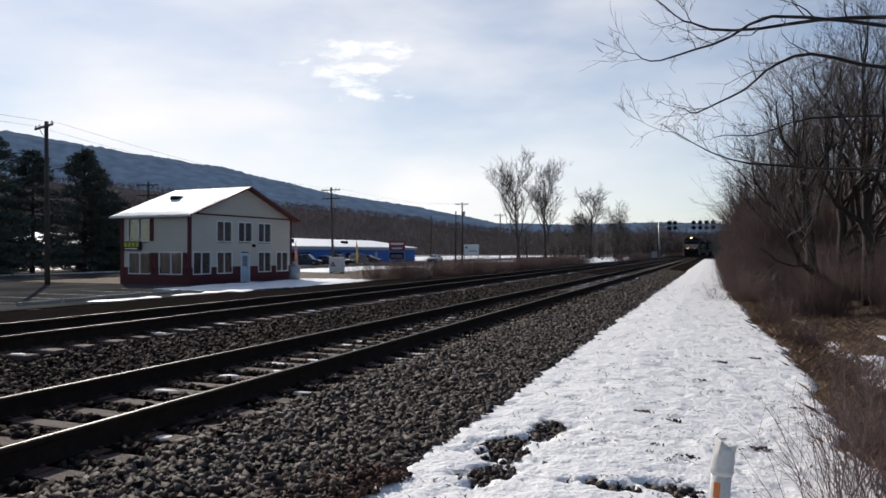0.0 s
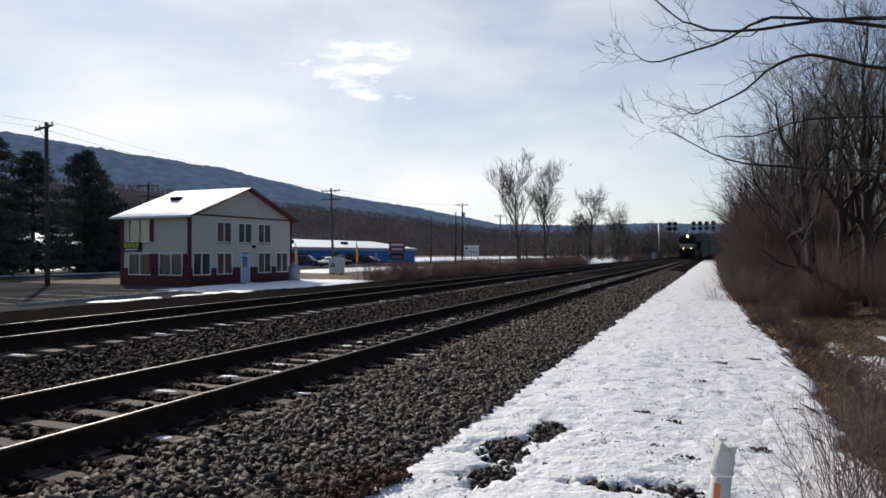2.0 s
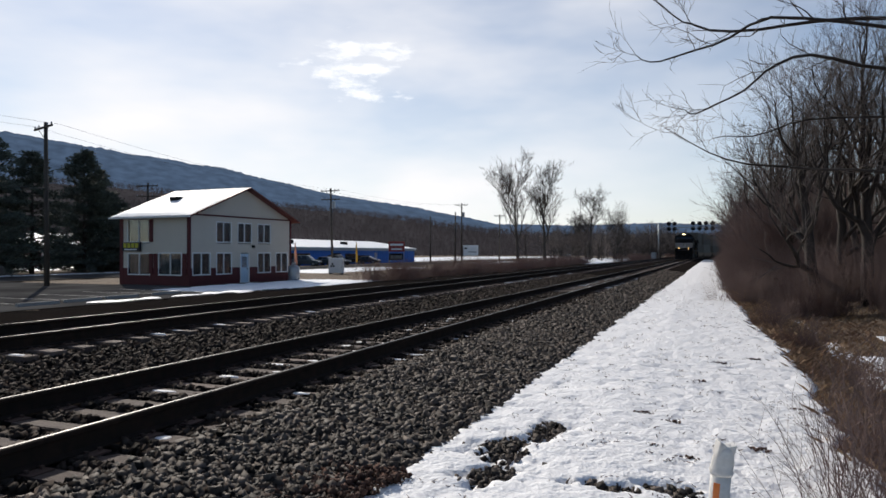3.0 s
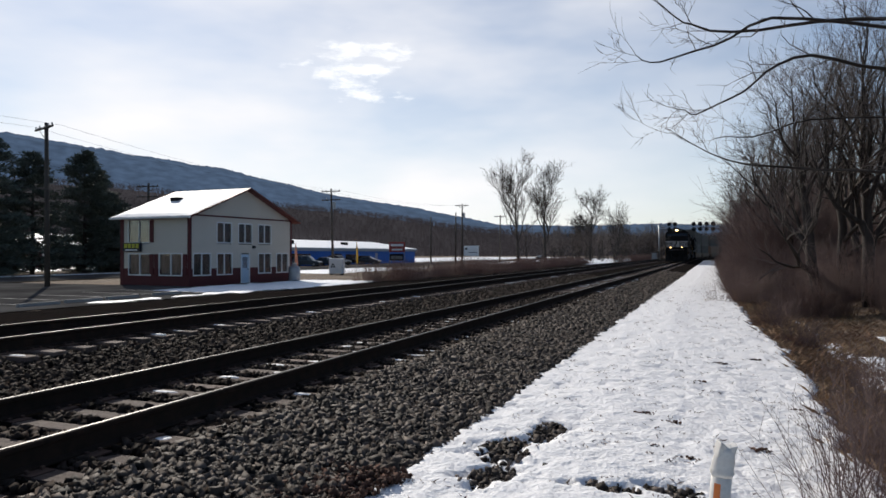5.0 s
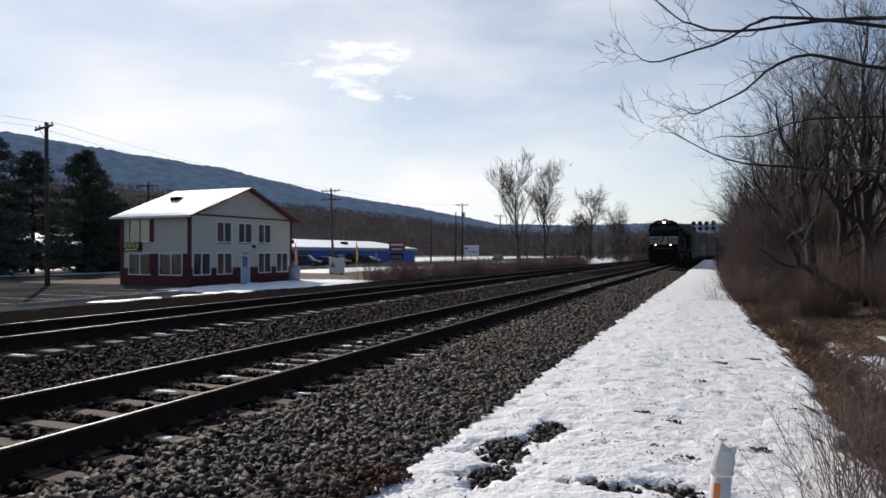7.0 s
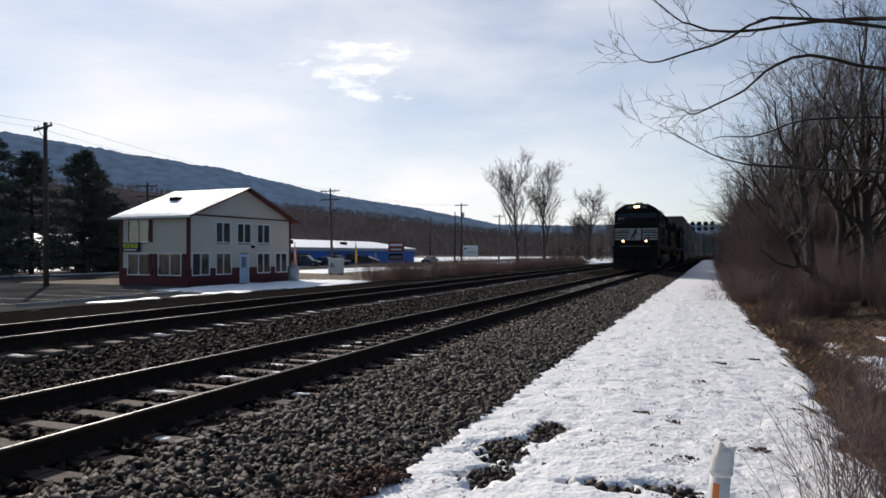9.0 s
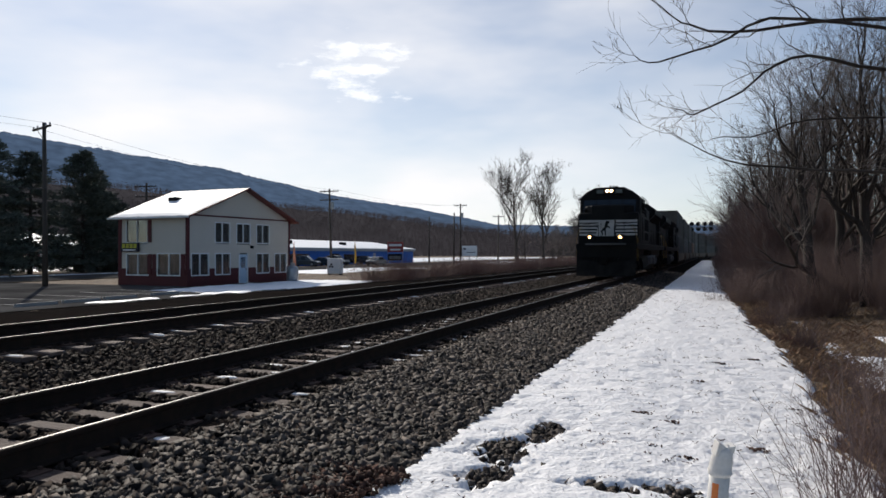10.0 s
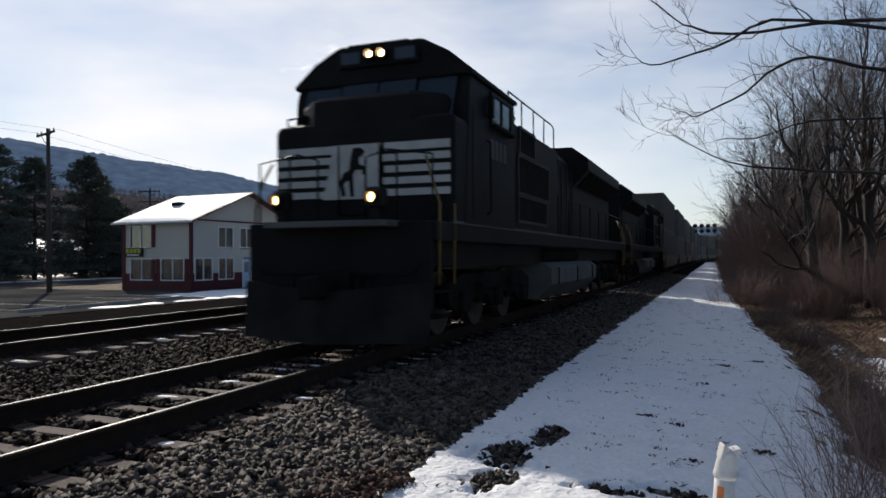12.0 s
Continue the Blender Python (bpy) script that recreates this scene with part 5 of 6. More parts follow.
near_trees = [
    bare_tree(pose(5.1, 28.0, -0.2), 10.5, 1, "tall bare tree with a dark forked trunk", lean=(-0.03, 0), trunk_r=0.24),
    bare_tree(pose(3.3, 26.5, -0.3), 8.5, 2, "bare tree leaning towards the tracks", lean=(-0.10, 0.02), trunk_r=0.23),
    bare_tree(pose(4.7, 31.0, -0.1), 10, 3, "tall bare tree among the brush", trunk_r=0.22, spread=0.6),
    bare_tree(pose(6.2, 36.0, 0.0), 11, 4, "bare tree with a crooked crown", lean=(-0.06, 0), spread=0.9),
    bare_tree(pose(8.2, 15.5, 0.1), 13, 5, "bare tree with long spreading boughs", spread=0.85)]
light_trees = [bare_tree(pose(3.5, 50, -0.2), 12.5, 11, "bare tree farther along the tracks", levels=3, thin=0.013), bare_tree(pose(3.3, 60, -0.2), 12, 12, "slender bare tree farther along the tracks", levels=3, spread=0.6, thin=0.013)]
k = 0
for x, y in ((5.5, 30), (4.0, 45), (6.5, 41), (4.6, 54), (7.5, 52), (4.2, 64), (6.8, 70), (4.8, 78), (7.4, 88), (5.0, 96), (9.5, 33), (10.5, 24), (12.5, 44), (9.0, 17),
             (5.5, 112), (7.5, 128), (13, 62), (11, 80), (14, 30), (12, 15), (6.2, 146), (9, 165), (16, 50), (18, 36), (1.8, 68), (1.4, 80), (1.7, 94), (1.5, 110), (1.6, 130), (2.4, 42)):
    src = near_trees[(0, 3, 2, 4, 1)[k % 5]] if y < 50 else light_trees[k % 2]
    copy_thing(src, pose(x + 1.6 + bend(y), y, 0.0 if x < 7 else 0.3, 0, 0, (47 * k) % 360 if k % 5 != 4 else 10 * (k % 3)))
    k += 1

# the tree whose boughs reach over the snow; its trunk stands beside the path
BOUGHS = [  # each from the trunk outwards, in metres, with its thickness
    (0.032, ((6.4, 11.2, 4.2), (2.3, 11.8, 5.1), (1.0, 11.5, 5.05), (-0.1, 11.1, 4.9), (-0.4, 11.0, 5.1), (-0.9, 10.9, 5.5))),
    (0.029, ((6.4, 11.2, 3.6), (2.3, 11.6, 4.9), (0.7, 11.2, 5.1), (0.0, 11.0, 4.65), (-0.75, 10.6, 4.4), (-1.05, 10.4, 4.5))),
    (0.031, ((6.4, 11.2, 3.9), (2.4, 12.3, 4.4), (1.4, 12.2, 4.8), (0.75, 11.8, 4.5), (0.2, 11.4, 3.95), (-0.2, 11.2, 3.7), (-0.5, 11.0, 3.8))),
    (0.027, ((6.4, 11.2, 2.2), (2.3, 11.6, 2.8), (1.1, 12.0, 2.95), (0.2, 12.1, 3.1), (-0.6, 12.0, 3.6))),
    (0.020, ((6.5, 11.3, 3.4), (2.4, 12.0, 3.6), (1.4, 12.0, 3.7), (0.5, 12.0, 3.45), (0.0, 11.8, 3.45)))]
big = bare_tree(pose(6.6, 11.2, 0.1), 11.5, 21, "large bare tree whose long boughs reach over the snow", trunk_r=0.27, spread=0.7, levels=3)
rnd = random.Random(77)
for r0, path in BOUGHS:
    wood, fine = Geo(), Geo()
    pts = [Vector(q) - Vector((6.6, 11.2, 0.1)) for q in path]
    dense = []
    for q0, q1 in zip(pts, pts[1:]):
        for i in range(3):
            dense.append(q0.lerp(q1, i / 3) + Vector((rnd.uniform(-1, 1), rnd.uniform(-1, 1), rnd.uniform(-1, 1))) * 0.075)
    dense.append(pts[-1])
    for _ in range(1):
        dense = [dense[0]] + [(u + v * 2 + w) / 4 for u, v, w in zip(dense, dense[1:], dense[2:])] + [dense[-1]]
    n = len(dense)
    rad = [r0 * (1 - 0.88 * i / (n - 1)) + 0.003 for i in range(n)]
    wood.tube(dense, rad, 6, cap=False)
    for i in range(3, n):
        for j in range(1 if i < n - 1 else 2):
            d = (dense[i] - dense[i - 1]).normalized()
            if rnd.random() < 0.62:
                branch(wood, fine, dense[i], twist(d, rnd.uniform(0.3, 0.8), rnd), rnd.uniform(0.25, 0.8), max(0.0045, rad[i] * 0.5), 2 if rnd.random() < 0.3 else 1, rnd, 0.10, 0.65, 0.0035)
    part("bough", wood, BARK, big, "long bare bough", smooth=True, fix=False)
    part("crown", fine, TWIG, big, fix=False)

# trees across the tracks and far off
FAR_GROUP = "bare trees across the tracks"
far_a = bare_tree(pose(-41.5, 155, -0.45), 23, 31, "tall bare tree in a snowy field", trunk_r=0.42, group=FAR_GROUP, spread=0.62, up=0.2, thin=0.026, twigs=BARK)
far_b = bare_tree(pose(-36.0, 158, -0.45), 22, 32, "tall bare tree with ascending boughs", trunk_r=0.40, group=FAR_GROUP, spread=0.66, up=0.2, thin=0.026, twigs=BARK)
far_c = bare_tree(pose(-33.0, 200, -0.45), 19, 33, "broad bare tree with a round crown", trunk_r=0.45, group=FAR_GROUP, spread=0.95, thin=0.03, twigs=BARK)
far_d = bare_tree(pose(-29, 222, -0.45), 17, 34, "broad bare tree at the edge of the woods", levels=3, trunk_r=0.4, group=FAR_GROUP, spread=0.95, thin=0.035, twigs=BARK)
k = 0
for x, y in ((-27, 205), (-40, 215), (-30, 232), (-22, 250), (-36, 255), (-24, 275), (-17, 292), (-28, 300), (-44, 230), (-14, 330), (-22, 340), (-52, 240), (-8, 380), (-18, 385), (-60, 262), (-31, 268)):
    copy_thing(far_d, pose(x + bend(y) * 0.6, y, -2.5 - 1.7 * (k % 4), 0, 0, 61 * k))
    k += 1
wood_edge = bare_tree(pose(-38, 236, -0.45), 11, 35, "slender bare tree in the woods beyond the field", levels=3, trunk_r=0.2, group="woods beyond the field", spread=0.8, thin=0.03)
rnd = random.Random(19)
for k in range(64):
    y = 175 + 190 * rnd.random()
    x = -10 - 42 * rnd.random() + bend(y) * 0.8 - 0.08 * (y - 175)
    copy_thing(wood_edge, pose(x, y, -0.5 - 2.5 * rnd.random(), 0, 0, rnd.uniform(0, 360)))


def bush(m, h, w, n, seed, label, mat=None, group="leafless bushes", thick=0.006, name="bush", splay=1.0):
    """A leafless bush: many stems from the ground, each with a few side twigs."""
    rnd = random.Random(seed)
    g = Geo()
    for k in range(n):
        a, s = rnd.uniform(0, 6.283), abs(rnd.gauss(0, 0.45))
        p = Vector((math.cos(a) * s * w * 0.5, math.sin(a) * s * w * 0.5, -0.05))
        d = Vector((math.cos(a) * rnd.uniform(0.1, 0.7) * splay, math.sin(a) * rnd.uniform(0.1, 0.7) * splay, 1)).normalized()
        L = h * rnd.uniform(0.45, 1.0)
        pts = [p]
        for i in range(3):
            d = (d + Vector((rnd.uniform(-0.3, 0.3), rnd.uniform(-0.3, 0.3), rnd.uniform(-0.05, 0.1)))).normalized()
            pts.append(pts[-1] + d * L / 3)
        g.tube(pts, [thick, thick * 0.85, thick * 0.6, thick * 0.3], 3, cap=False)
        for i in range(5):
            f = rnd.uniform(0.3, 3)
            j = min(2, int(f))
            q = pts[j].lerp(pts[j + 1], f - j)
            e = twist(d, rnd.uniform(0.4, 1.1), rnd)
            l2 = L * rnd.uniform(0.15, 0.35)
            g.tube([q, q + (e + Vector((rnd.uniform(-.3, .3), rnd.uniform(-.3, .3), 0.2))).normalized() * l2], [thick * 0.5, thick * 0.25], 3, cap=False)
    t = thing(name, m, label, "bush", group)
    part("thicket", g, mat or BUSH, t, fix=False)
    return t


brush = [bush(pose(3.6, 33, -0.3), 1.5, 1.6, 200, 41, "dense reddish leafless bush", thick=0.005, splay=0.8), bush(pose(2.9, 39, -0.3), 2.6, 2.0, 280, 42, "tall tangled reddish bush", splay=0.55),
         bush(pose(3.4, 44, -0.3), 6.2, 3.0, 300, 43, "high thicket of reddish stems", thick=0.013, splay=0.4), bush(pose(2.0, 11.5, -0.45), 0.8, 1.2, 130, 44, "low leafless brush at the snow's edge", thick=0.0035)]
rnd = random.Random(9)
y = 8.5
while y < 165:
    for x0 in (0.0, 1.0, 2.3, 4.0, 6.0):
        yy = y + rnd.uniform(-0.8, 0.8)
        x = snow_edge(yy) + 0.35 + x0 + rnd.uniform(-0.1, 0.5)
        chance = rnd.random()
        if y < 15:
            if chance < (0.6 if x0 < 2 else 0.8):
                continue
            src = brush[3]
        elif y < 25:
            if 0.5 < x0 < 3 or chance < 0.4:
                continue
            src = brush[3] if x0 < 4 else brush[rnd.choice((0, 0, 1))]
        elif y < 38:
            if chance < 0.3:
                continue
            src = brush[rnd.choice((0, 3, 3))] if x0 < 2 else brush[rnd.choice((0, 1, 1))]
        elif x0 < 0.5:
            src = brush[rnd.choice((0, 3))]
        elif x0 < 2:
            src = brush[rnd.choice((0, 1, 1))]
        else:
            if y < 50 and chance < 0.35:
                continue
            src = brush[2 if chance < 0.8 else 1]
        copy_thing(src, pose(x + bend(yy), yy, ground_z(x + bend(yy), yy) - 0.02, 0, 0, rnd.uniform(0, 360)))
    y += 1.5 if y < 30 else (2.4 if y < 70 else 4.0)

weeds = [bush(pose(1.3, 5.5, -0.2), 0.95, 1.0, 26, 46, "thin-twigged leafless weeds in the snow", thick=0.0030, splay=1.2, group="roadside weeds"),
         bush(pose(1.5, 7.0, -0.3), 1.4, 0.7, 16, 47, "tall dry weed stalks at the snow's edge", thick=0.0042, splay=0.5, group="roadside weeds")]
for k, (x, y) in enumerate(((0.92, 5.3), (1.05, 5.9), (0.85, 5.7), (1.2, 6.5), (1.0, 6.4), (1.4, 7.2), (1.5, 7.9), (1.2, 7.3), (1.65, 8.6), (1.8, 9.4), (1.3, 6.0), (1.1, 5.0), (1.6, 7.4), (1.95, 10.2), (1.45, 6.6), (0.75, 4.9), (1.75, 8.0), (2.0, 9.0), (0.0, 27.0), (0.15, 27.6), (2.8, 11.0), (2.9, 12.8), (2.6, 14.2))):
    copy_thing(weeds[1 if k % 3 == 2 else 0], pose(x, y, ground_z(x, y) - 0.03, 0, 0, 67 * k))

# bushes across the tracks
BRUSH_TAN = material("sunlit_brown_brush", (0.22, 0.135, 0.11), 0.9, 0, (0.30, 0.21, 0.165), 0.8, 0.8, 30, 0.0)
far_bush = bush(pose(-22, 62, -0.45), 1.9, 3.6, 260, 45, "wide brown bush beside the far track", BRUSH_TAN, "bushes across the tracks", 0.011)
for k in range(34):
    yy = 46 + 2.7 * k + rnd.uniform(-1, 1)
    copy_thing(far_bush, pose(-20.3 - rnd.uniform(0, 3.2) - 0.05 * k, yy, -0.5 - 0.4 * rnd.random(), 0, 0, rnd.uniform(0, 360)))
for k in range(18):
    yy = 140 + 9 * k
    copy_thing(far_bush, pose(-15 - rnd.uniform(0, 4) + bend(yy), yy, -0.3, 0, 0, rnd.uniform(0, 360)))


def evergreen(m, h, seed, label):
    rnd = random.Random(seed)
    t = thing("evergreen_tree", m, label, "tree", "evergreens by the road")
    part("trunk", Geo().tube([(0, 0, -0.2), (0.05, 0, h * 0.5), (0, 0, h)], [0.24, 0.15, 0.03], 8), BARK, t, smooth=True)
    boughs, needles = Geo(), Geo()
    for k in range(190):
        f = ((k + rnd.random()) / 190) ** 1.15
        z = h * (0.05 + 0.95 * f)
        reach = h * 0.36 * (1 - f) ** 0.62 * rnd.uniform(0.45, 1.2) + 0.25
        a = rnd.uniform(0, 6.283)
        d = Vector((math.cos(a), math.sin(a), rnd.uniform(-0.2, 0.25)))
        boughs.cyl((0, 0, z), tuple(Vector((0, 0, z)) + d * reach), 0.035, 4, 0.01)
        for i in range(64):
            s = rnd.uniform(0.3, 1.0)
            q = Vector((0, 0, z)) + d * reach * s + Vector((rnd.uniform(-1, 1), rnd.uniform(-1, 1), rnd.uniform(-0.5, 0.5))) * 0.40
            e = (d + Vector((rnd.uniform(-0.9, 0.9), rnd.uniform(-0.9, 0.9), rnd.uniform(-0.3, 0.8)))).normalized()
            L, wd = rnd.uniform(0.25, 0.6), rnd.uniform(0.03, 0.075)
            u = e.orthogonal().normalized()
            v = e.cross(u)
            needles.add([q, q + e * L * 0.5 + u * wd, q + e * L * 0.5 - u * wd * 0.6 + v * wd, q + e * L * 0.5 - u * wd * 0.6 - v * wd, q + e * L],
                        [(0, 1, 2), (0, 2, 3), (0, 3, 1), (4, 2, 1), (4, 3, 2), (4, 1, 3)])
    part("branchwork", boughs, BARK, t)
    part("foliage", needles, NEEDLES, t, "dark green needle clumps", fix=False)
    return t


ev = [evergreen(pose(-63.5, 56.6, -0.5), 13.0, 51, "tall dark evergreen tree with ragged outline"), evergreen(pose(-63, 50.0, -0.5), 12.0, 52, "dark evergreen tree beside the road")]
for k, (x, y, z) in enumerate(((-66, 60.5, -2.0), (-66, 64.0, -4.5), (-62, 44.5, -0.5), (-67, 46, -0.5), (-64, 39, -0.5), (-69, 49, -1.5), (-64, 60, -4.5), (-66, 34, -0.5))):
    copy_thing(ev[k % 2], pose(x, y, z, 0, 0, 75 * k))


# ---------------------------------------------------------------- loose stuff: grass, stones, far woods
def stuff(name, geo, mat, label, category):
    return tagged(part(name, geo, mat, fix=False), label, category, kind="stuff")


g = Geo()
rnd = random.Random(3)
for k in range(60000):
    y = 4.5 + 46 * rnd.random() ** 1.6
    x = snow_edge(y) - 0.12 + abs(rnd.gauss(0, 2.2))
    if x > 9:
        continue
    z = ground_z(x, y) - 0.02
    h, a = rnd.uniform(0.03, 0.11) * (1.8 if rnd.random() < 0.12 else 1), rnd.uniform(0, 6.283)
    dx, dy = math.cos(a) * h * rnd.uniform(0.6, 2.0), math.sin(a) * h * rnd.uniform(0.6, 2.0)
    w = 0.0014 + 0.00025 * y
    g.add([(x - w, y, z), (x + w, y, z), (x + dx * 0.5, y + dy * 0.5, z + h * 0.7), (x + dx, y + dy, z + h)], [(0, 1, 2), (1, 3, 2)])
stuff("dry_grass", g, DRY_GRASS, "dry tan grass flattened along the bank", "grass")

g = Geo()
for k in range(620):          # small tufts, each of a few blades and bits
    cy = 3.3 + 34 * rnd.random() ** 1.7
    cx = rnd.uniform(-2.1, 1.0)
    for i in range(rnd.choice((1, 2, 3, 7))):
        x, y = cx + rnd.gauss(0, 0.05), cy + rnd.gauss(0, 0.04)
        z = snow_z(x, y)
        h, a = rnd.uniform(0.003, 0.025), rnd.uniform(0, 6.283)
        L, w = rnd.uniform(0.01, 0.055), rnd.uniform(0.0015, 0.006) + 0.0003 * y
        g.add([(x, y, z - 0.004), (x - math.sin(a) * w, y + math.cos(a) * w, z + h * 0.4), (x + math.cos(a) * L, y + math.sin(a) * L, z + h), (x + math.sin(a) * w, y - math.cos(a) * w, z + 0.002)], [(0, 1, 2), (0, 2, 3)])
stuff("grass_tips", g, BUSH, "dry grass tips and litter poking through the snow", "grass")

g = Geo()
rnd = random.Random(8)
for k in range(18000):
    a = rnd.uniform(-12, 66)
    for (a0, e0), (a1, e1) in zip(SLOPE, SLOPE[1:]):
        if a0 >= a >= a1:
            e = e0 + (e1 - e0) * (a0 - a) / (a0 - a1)
    q = rnd.uniform(0.66, 1.02)
    d = 700 * q
    top = 1.65 + 700 * math.tan(radians(e))
    h = -5 + (top + 5) * max(0, min(1, (q - 0.72) / 0.28)) ** 0.85
    x, y = -math.sin(radians(a)) * d, math.cos(radians(a)) * d
    s = rnd.uniform(4, 9)
    for i in range(14):          # a stem and its upswept boughs
        z0 = 0 if i == 0 else rnd.uniform(0.2, 0.6) * s
        dx, dz = (rnd.uniform(-0.15, 0.15) * s, 0.8 * s) if i == 0 else (rnd.uniform(-0.5, 0.5) * s, rnd.uniform(0.12, 0.4) * s)
        dy = rnd.uniform(-0.3, 0.3) * s if i else 0
        wd = rnd.uniform(0.05, 0.13)
        g.add([(x - wd, y, h + z0), (x + wd, y, h + z0), (x + dx, y + dy, h + z0 + dz)], [(0, 1, 2)])
# The crowns glow faintly as well: haze over the woods put in as emission.
WOODS = haze_glow_backdrop("crowns_haze_glow", (0.030, 0.026, 0.029))
stuff("far_woods", g, WOODS, "distant leafless woods along the slope, haze painted as glow", "woods")


def stone_field(name, count, seed, place, size, label, mat=None):
    """Very many angular stones in one mesh; place(rng, n) gives x, y, z."""
    rng = np.random.default_rng(seed)
    corners = np.array([(x, y, z) for z in (-0.62, 0.62) for y in (-0.62, 0.62) for x in (-0.62, 0.62)])
    tri = np.array([(0, 2, 3), (0, 3, 1), (4, 5, 7), (4, 7, 6), (0, 1, 5), (0, 5, 4), (2, 6, 7), (2, 7, 3), (0, 4, 6), (0, 6, 2), (1, 3, 7), (1, 7, 5)])
    P = place(rng, count)
    n = len(P)
    shape = (corners[None] + rng.uniform(-0.34, 0.34, (n, 8, 3))) * rng.uniform(0.42, 1.5, (n, 1, 3))
    a, b = rng.uniform(0, 2 * np.pi, n), rng.uniform(0, 2 * np.pi, n)
    ca, sa, cb, sb = np.cos(a), np.sin(a), np.cos(b), np.sin(b)
    R = np.zeros((n, 3, 3))
    R[:, 0, 0], R[:, 0, 1], R[:, 1, 0], R[:, 1, 1] = ca, -sa, sa * cb, ca * cb
    R[:, 1, 2], R[:, 2, 0], R[:, 2, 1], R[:, 2, 2] = -sb, sa * sb, ca * sb, cb
    s = rng.uniform(size[0], size[1], n) if not callable(size[0]) else size[0](P, rng)
    V = np.einsum("nij,nkj->nki", R, shape) * s[:, None, None] + P[:, None, :]
    F = (tri[None] + 8 * np.arange(n)[:, None, None]).reshape(-1, 3)
    me = bpy.data.meshes.new(name)
    me.vertices.add(n * 8)
    me.vertices.foreach_set("co", V.reshape(-1).astype(np.float32))
    me.loops.add(len(F) * 3)
    me.loops.foreach_set("vertex_index", F.reshape(-1).astype(np.int32))
    me.polygons.add(len(F))
    me.polygons.foreach_set("loop_start", np.arange(0, len(F) * 3, 3, dtype=np.int32))
    me.polygons.foreach_set("loop_total", np.full(len(F), 3, dtype=np.int32))
    me.materials.append(mat or STONE)
    me.update(calc_edges=True)
    return tagged(new(name, me), label, "stones", kind="stuff")


def on_bed(x0, x1, y0, y1, power=1.0, clear=()):
    def place(rng, n):
        y = y0 + (y1 - y0) * rng.random(n) ** power
        x = rng.uniform(x0, x1, n)
        keep = np.ones(n, bool)
        for cx in clear:
            ties = np.array(TIE_Y[cx])
            near = np.abs(y[:, None] - ties[None]).min(1) < 0.135
            keep &= ~(near & (np.abs(x - cx) < 1.31))
            for s in (-0.755, 0.755):
                keep &= np.abs(x - cx - s) > 0.10
        x, y = x[keep], y[keep]
        z = np.array([bed_z(a, b) for a, b in zip(x, y)]) + rng.uniform(-0.012, 0.022, len(x))
        return np.stack([x, y, z], 1)
    return place


GROW = lambda P, rng: rng.uniform(0.018, 0.046, len(P)) * (1 + 0.012 * P[:, 1])
stone_field("shoulder_ballast", 32000, 1, on_bed(-3.9, -2.18, 0.5, 13, 1.0), (GROW,), "grey crushed stones on the ballast shoulder")
stone_field("shoulder_ballast", 32000, 2, on_bed(-3.9, -2.15, 13, 60, 1.7), (GROW,), "grey crushed stones along the ballast shoulder")
stone_field("track_ballast", 38000, 3, on_bed(-6.6, -3.7, -3, 26, 1.2, (NEAR_X,)), (GROW,), "crushed stones between the ties", STONE_RUST)
stone_field("track_ballast", 36000, 4, on_bed(-8.4, -6.4, 2.5, 45, 1.5, (NEAR_X, FAR_X)), (GROW,), "crushed stones between the two tracks", STONE_RUST)


def in_bare(rng, n):
    P = []
    for cx, cy, rx, ry, k in ((-1.66, 5.75, 0.24, 0.38, 0.26), (-1.50, 6.5, 0.18, 0.36, 0.18), (-1.56, 5.05, 0.18, 0.28, 0.14), (-0.75, 5.12, 0.28, 0.13, 0.12), (-0.32, 5.30, 0.26, 0.12, 0.12), (-2.2, 4.6, 0.12, 1.6, 0.15), (-1.75, 5.4, 0.5, 1.2, 0.08)):
        c = int(n * k)
        a, r = rng.uniform(0, 2 * np.pi, c), np.sqrt(rng.random(c))
        P.append(np.stack([cx + rx * r * np.cos(a), cy + ry * r * np.sin(a), np.full(c, -0.055 - 0.07 * max(0.0, cx + 1.0)) + rng.uniform(-0.02, 0.03, c)], 1))
    return np.concatenate(P)


stone_field("spilled_ballast", 1700, 5, in_bare, (0.010, 0.034), "dark stones showing through the snow")


def clods(rng, n):
    """Small heaps of dirt and dead leaves on the snow."""
    P = []
    for cx, cy in ((0.37, 6.82), (-0.22, 6.16), (-0.69, 7.6), (-0.4, 7.39), (-0.13, 12.21), (0.08, 11.84), (-0.21, 9.94), (0.61, 12.71), (0.87, 8.88), (-0.51, 6.38)):
        a, r = rng.uniform(0, 2 * np.pi, n), np.sqrt(rng.random(n))
        P.append(np.stack([cx + 0.10 * r * np.cos(a) - 0.03 * r * np.sin(a), cy + 0.05 * r * np.sin(a), np.full(n, -0.07 * max(0.0, cx + 1.0)) + rng.uniform(-0.006, 0.008, n)], 1))
    return np.concatenate(P)


LITTER = material("dead_leaf_litter", (0.07, 0.035, 0.025), 0.95, 0, (0.12, 0.07, 0.05), 8, 0.7, 60, 0.2, 0.005, island=0.5)
stone_field("leaf_litter", 30, 6, clods, (0.006, 0.015), "dark dead leaves and dirt lying on the snow", LITTER)


def mulch(rng, n):
    y = rng.uniform(3.6, 4.75, n)
    x = -2.25 - 0.25 * (4.75 - y) + rng.uniform(-0.5, 0.22, n)
    return np.stack([x, y, rng.uniform(0.0, 0.06, n)], 1)


